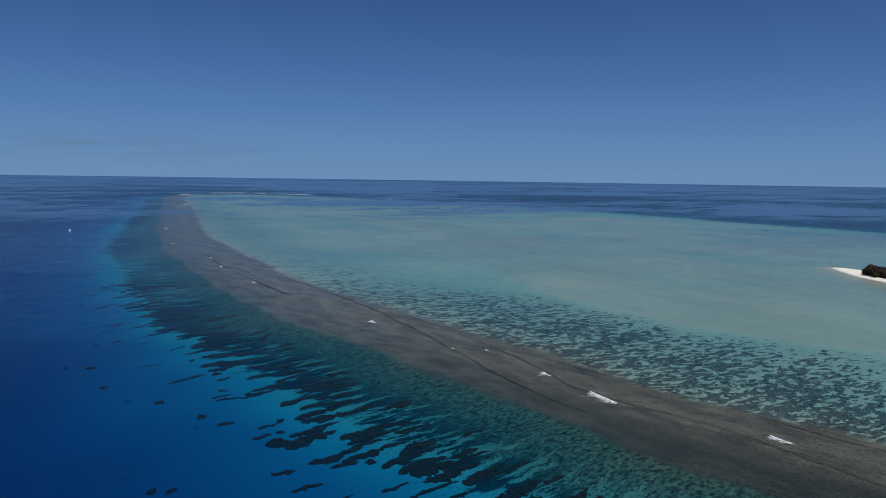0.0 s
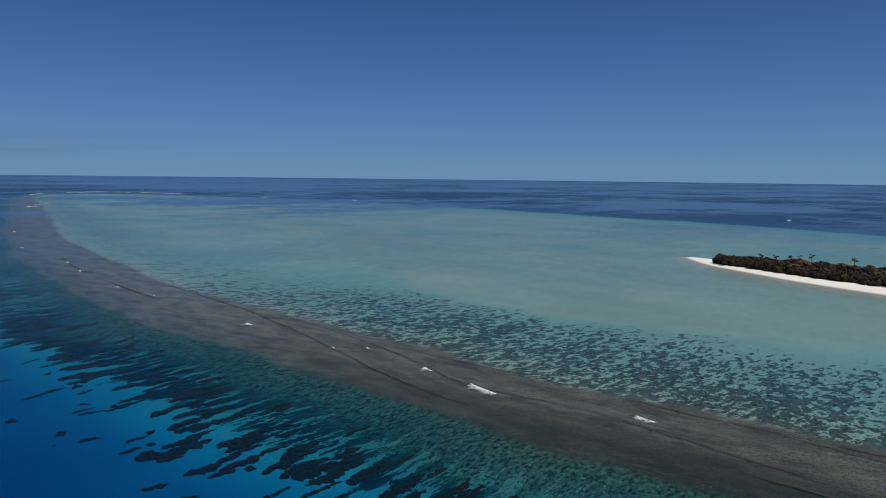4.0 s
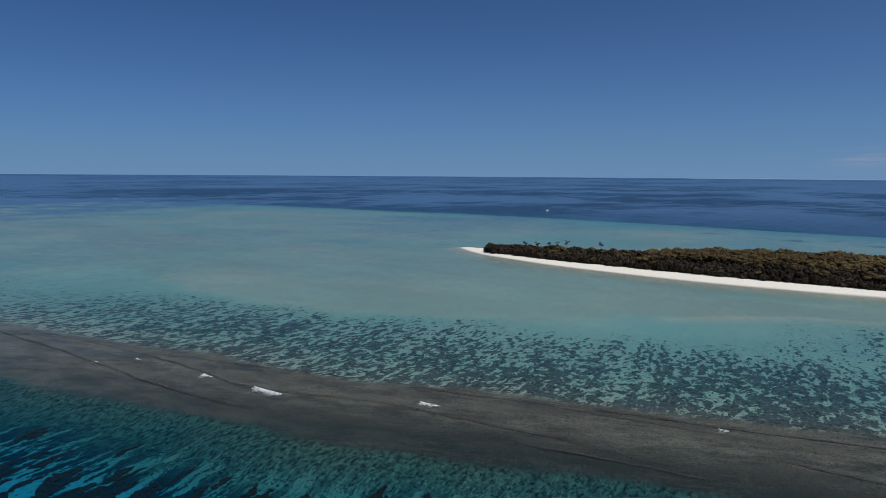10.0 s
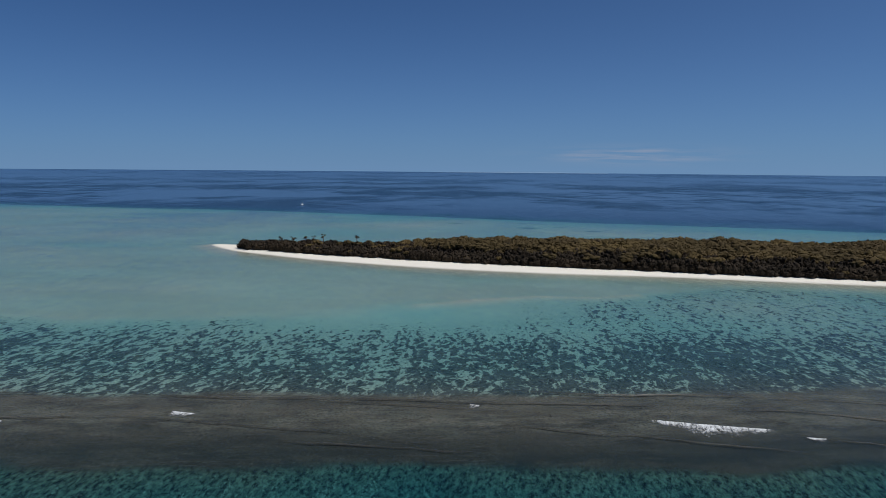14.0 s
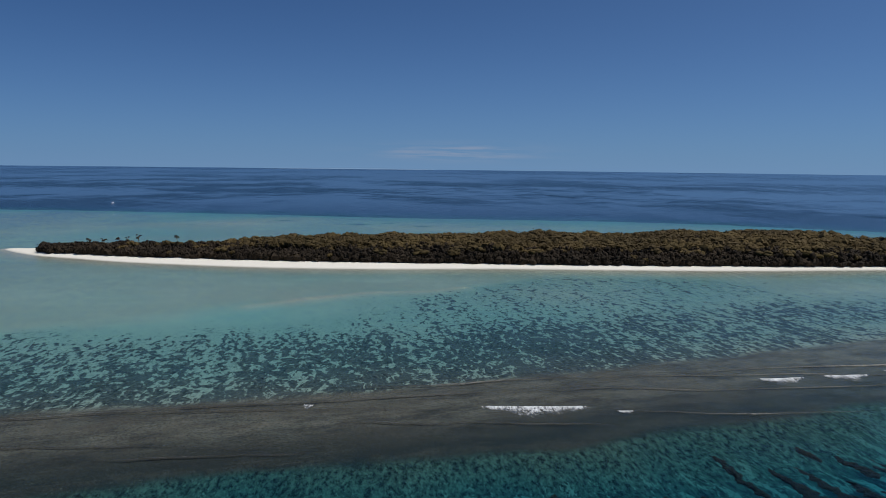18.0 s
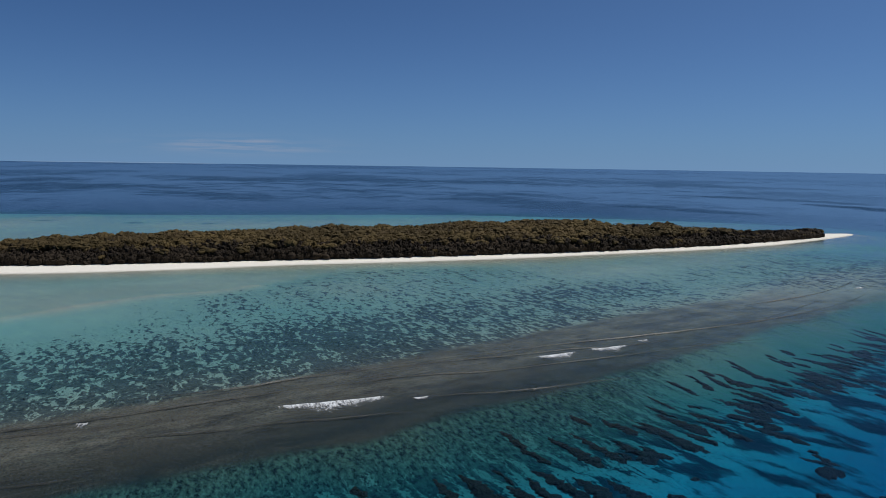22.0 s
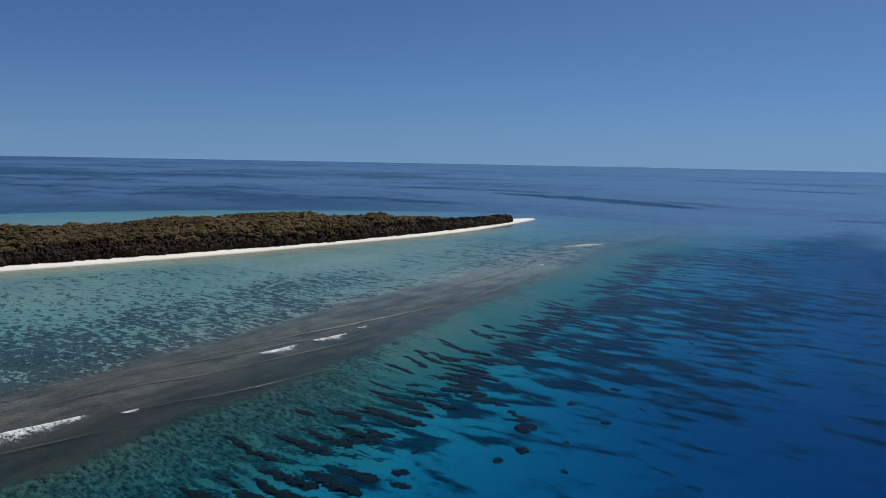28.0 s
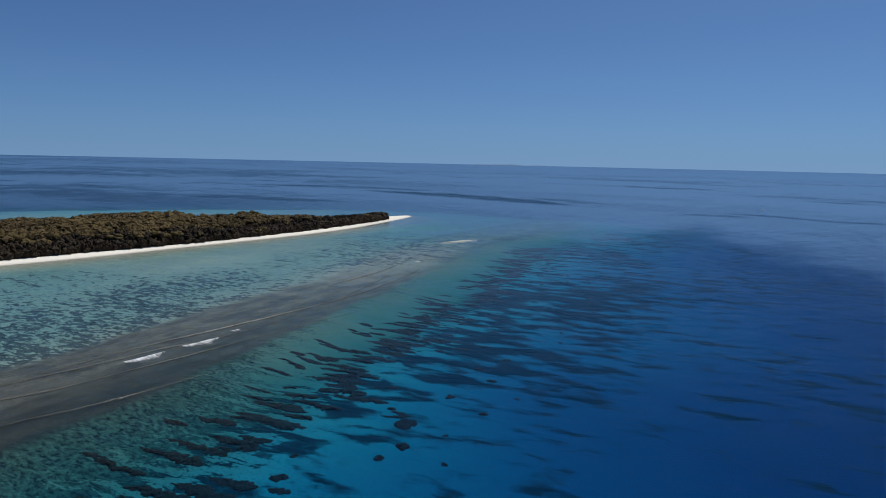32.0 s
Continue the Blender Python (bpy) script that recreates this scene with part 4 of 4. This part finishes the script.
def crest_turn(x, y):
    k = int(np.argmin(np.hypot(SEAWARD[:, 0] - x, SEAWARD[:, 1] - y)))
    k = min(max(k, 1), len(SEAWARD) - 2)
    d = SEAWARD[k + 1] - SEAWARD[k - 1]
    return math.atan2(d[1], d[0])


WAVES = [(-138, 417, 6, 4), (-120, 379, 6, 4), (-96, 352, 3, 2), (-87, 324, 5, 4), (-23, 238, 5, 4), (4, 202, 2.5, 2), (-67, 300, 3, 2.5), (14, 200, 3, 2), (28, 176, 5, 3.5), (38, 157, 12, 5), (67, 132, 6, 4), (112, 92, 2.5, 4), (135, 50, 25, 7), (184, 6, 14, 5), (195, -8, 14, 5), (206, -18, 4, 3), (142, 33, 4, 2.5), (324, -116, 6, 4), (-251, 637, 8, 5), (-193, 500, 6, 4)]
for k, (x, y, le, de) in enumerate(WAVES):
    foam(x, y, le, de * 1.5, crest_turn(x, y) - radians(15), 20 + 7 * k)
FAR_BREAKERS = ((-621, 1690, 90, 90), (-572, 1880, 130, 46), (-492, 1898, 75, -40), (-385, 1833, 150, -27), (-118, 1562, 20, -45), (69, 1405, 14, -50), (-405, 1088, 24, -20), (-421, 1150, 14, -20), (-430, 1210, 12, -25))
for k, (x, y, le, tu) in enumerate(FAR_BREAKERS):
    foam(x, y, le, 10, radians(tu), 220 + 7 * k, "long white breaker on the far end of the reef")


# swell lines along the reef crest
def swell(points, seed):
    """One long low wave front, steeper on its seaward side."""
    line = curve_through(points, False, 30)
    bm = bmesh.new()
    rows, face = [], []
    n = len(line)
    for i, q in enumerate(line):
        t = i / (n - 1)
        d = line[min(i + 1, n - 1)] - line[max(i - 1, 0)]
        d = d / np.linalg.norm(d)
        w = np.array([d[1], -d[0]])
        u = i * 0.9
        q = q - w * (1.2 * noise.noise(Vector((u * 0.06, seed, 0))) + 0.4 * noise.noise(Vector((u * 0.25, seed, 3))))
        k = min(1.0, 5 * t, 5 * (1 - t)) * max(0.12, 0.62 + 0.9 * noise.noise(Vector((u * 0.04, seed, 6))))
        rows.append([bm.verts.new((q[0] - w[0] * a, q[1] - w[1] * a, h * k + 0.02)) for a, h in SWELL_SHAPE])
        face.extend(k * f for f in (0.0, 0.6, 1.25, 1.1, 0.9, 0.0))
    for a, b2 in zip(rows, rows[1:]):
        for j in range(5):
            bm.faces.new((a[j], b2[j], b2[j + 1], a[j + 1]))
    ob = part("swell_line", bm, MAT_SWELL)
    ob.data.attributes.new("face", "FLOAT", "POINT").data.foreach_set("value", face)
    return tagged(ob, "long low swell line over the reef crest, painted with a shaded face and lit lip", "wave", "swell lines over the reef crest")


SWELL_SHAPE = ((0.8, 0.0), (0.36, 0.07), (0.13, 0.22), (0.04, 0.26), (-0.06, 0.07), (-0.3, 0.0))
MAT_SWELL, nt, out = material("painted_wave_face")
p = place(nt)
body = node(nt, "ShaderNodeBsdfPrincipled", Roughness=0.5)
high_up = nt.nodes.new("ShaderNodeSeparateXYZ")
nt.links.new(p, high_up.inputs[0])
# shade on the swell's face and light on its lip are painted as colour
shaded_face_c = blend(nt, noise_at(nt, p, 0.5, 4), (0.020, 0.021, 0.020), (0.055, 0.054, 0.050))
nt.links.new(blend(nt, step(nt, high_up.outputs[2], 0.17, 0.23), shaded_face_c, (0.115, 0.112, 0.102)), body.inputs["Base Color"])
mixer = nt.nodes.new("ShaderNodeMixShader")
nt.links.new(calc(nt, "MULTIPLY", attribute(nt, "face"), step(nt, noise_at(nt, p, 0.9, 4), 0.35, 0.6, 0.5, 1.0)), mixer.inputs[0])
nt.links.new(nt.nodes.new("ShaderNodeBsdfTransparent").outputs[0], mixer.inputs[1])
nt.links.new(body.outputs[0], mixer.inputs[2])
nt.links.new(mixer.outputs[0], out.inputs[0])
SWELLS = (
    ((-150, 440), (-120, 380), (-87, 326), (-60, 285)),
    ((-79, 343), (-31, 270), (-4, 218), (13, 179), (24, 158), (33, 145)),
    ((-16, 258), (15, 205), (25, 185), (35, 162), (57, 139), (68, 122), (83, 97), (89, 83)),
    ((25, 195), (48, 170), (72, 142), (92, 116), (105, 97), (118, 77)),
    ((71, 106), (83, 89), (93, 75)),
    ((85, 129), (112, 94), (137, 65), (163, 37)),
    ((106, 82), (115, 65), (123, 52), (134, 30)),
    ((111, 117), (132, 81), (156, 54), (184, 12), (199, -14), (214, -32)),
    ((141, 36), (151, 14), (157, 4), (170, -15)),
    ((142, 56), (156, 39), (167, 17), (192, -17), (220, -58)),
    ((170, 37), (197, 2), (239, -53), (290, -92)),
    ((230, -44), (265, -81), (305, -112)),
    ((270, -60), (305, -95), (345, -122)),
)
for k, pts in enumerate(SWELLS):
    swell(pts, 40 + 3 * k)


# sandbank awash at the reef's end
bank = mound("sandbank", 402, -172, -0.55, 34, 4.5, 0.8, math.atan2(-32, 13), 77, "low pale sandbank awash at the reef's end", "sandbank", "", MAT_GROUND, (30, 12), rise=6.0)
bank.data.attributes.new("beach", "FLOAT", "POINT").data.foreach_set("value", [0.35] * len(bank.data.vertices))


# far boats
def boat(x, y, turn, k):
    root = new("boat")
    bm = bmesh.new()
    ring = []
    L, B = 9 * k, 1.5 * k
    for z, w in ((-0.3, 0.7), (0.9, 1.0)):
        pts = [(-L / 2, -B * w), (L * 0.2, -B * w), (L / 2 * (0.85 + 0.15 * w), 0), (L * 0.2, B * w), (-L / 2, B * w)]
        ring.append([bm.verts.new((a, b, z * k)) for a, b in pts])
    for i in range(5):
        bm.faces.new((ring[0][i], ring[0][(i + 1) % 5], ring[1][(i + 1) % 5], ring[1][i]))
    bm.faces.new(ring[1])
    part("hull", bm, MAT_HULL, root)
    bm = bmesh.new()
    bmesh.ops.create_cube(bm, size=1, matrix=Matrix.Translation((-0.3 * k, 0, 1.5 * k)) @ Matrix.Diagonal((3.4 * k, 2.0 * k, 1.3 * k, 1)))
    bmesh.ops.bevel(bm, geom=bm.edges[:], offset=0.2 * k, segments=2, affect="EDGES")
    part("cabin", bm, MAT_HULL, root)
    bm = bmesh.new()
    limb(bm, (-0.5 * k, 0, 2 * k), (-0.5 * k, 0, 5 * k), 0.08 * k, 0.05 * k)
    part("mast", bm, MAT_HULL, root)
    root.matrix_basis = pose(x, y, 0, 0, 0, turn)
    return tagged(root, "small white motor boat far out on the sea", "boat", "far boats")


MAT_HULL, nt, out = material("white_hull")
p = place(nt)
surface(nt, out, blend(nt, noise_at(nt, p, 1.0), (0.7, 0.7, 0.7), (0.85, 0.85, 0.84)), 0.4, 0.5)
boat(578, 785, 20, 0.55)
boat(630, -660, 100, 0.5)


# mooring buoy off the reef's seaward side
def buoy(x, y):
    root = new("mooring_buoy")
    bm = bmesh.new()
    bmesh.ops.create_uvsphere(bm, u_segments=16, v_segments=10, radius=0.9, matrix=Matrix.Translation((0, 0, 0.45)) @ Matrix.Diagonal((1, 1, 0.8, 1)))
    part("float", bm, MAT_HULL, root)
    bm = bmesh.new()
    limb(bm, (0, 0, 1.05), (0, 0, 1.5), 0.12, 0.08)
    part("post", bm, MAT_HULL, root)
    # dark base of the float, as a ring round the waterline
    bm = bmesh.new()
    limb(bm, (0, 0, -0.5), (0, 0, 0.16), 0.98, 0.96, 16)
    part("waterline_ring", bm, MAT_BARK, root, "dark ring at the waterline")
    root.matrix_basis = pose(x, y, 0)
    return tagged(root, "white mooring buoy with a dark waterline ring", "buoy")


buoy(-319, 597)


# far hills on the mainland
def hills(bearing, spread, high, seed):
    bm = bmesh.new()
    rows = []
    for i in range(41):
        t = i / 40
        a = radians(bearing + (t - 0.5) * spread)
        h = high * math.sin(math.pi * t) ** 0.6 * (0.55 + 0.6 * noise.noise(Vector((t * 5, seed, 0))))
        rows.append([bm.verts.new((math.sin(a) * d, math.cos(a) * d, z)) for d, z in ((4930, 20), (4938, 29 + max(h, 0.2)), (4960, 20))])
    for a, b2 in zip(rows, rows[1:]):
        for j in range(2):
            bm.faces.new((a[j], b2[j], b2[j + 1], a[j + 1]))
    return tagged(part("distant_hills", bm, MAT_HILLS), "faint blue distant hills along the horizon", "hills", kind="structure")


MAT_HILLS, nt, out = material("haze_tinted_hills")
# the haze of the air between is painted into the hills' blue colour
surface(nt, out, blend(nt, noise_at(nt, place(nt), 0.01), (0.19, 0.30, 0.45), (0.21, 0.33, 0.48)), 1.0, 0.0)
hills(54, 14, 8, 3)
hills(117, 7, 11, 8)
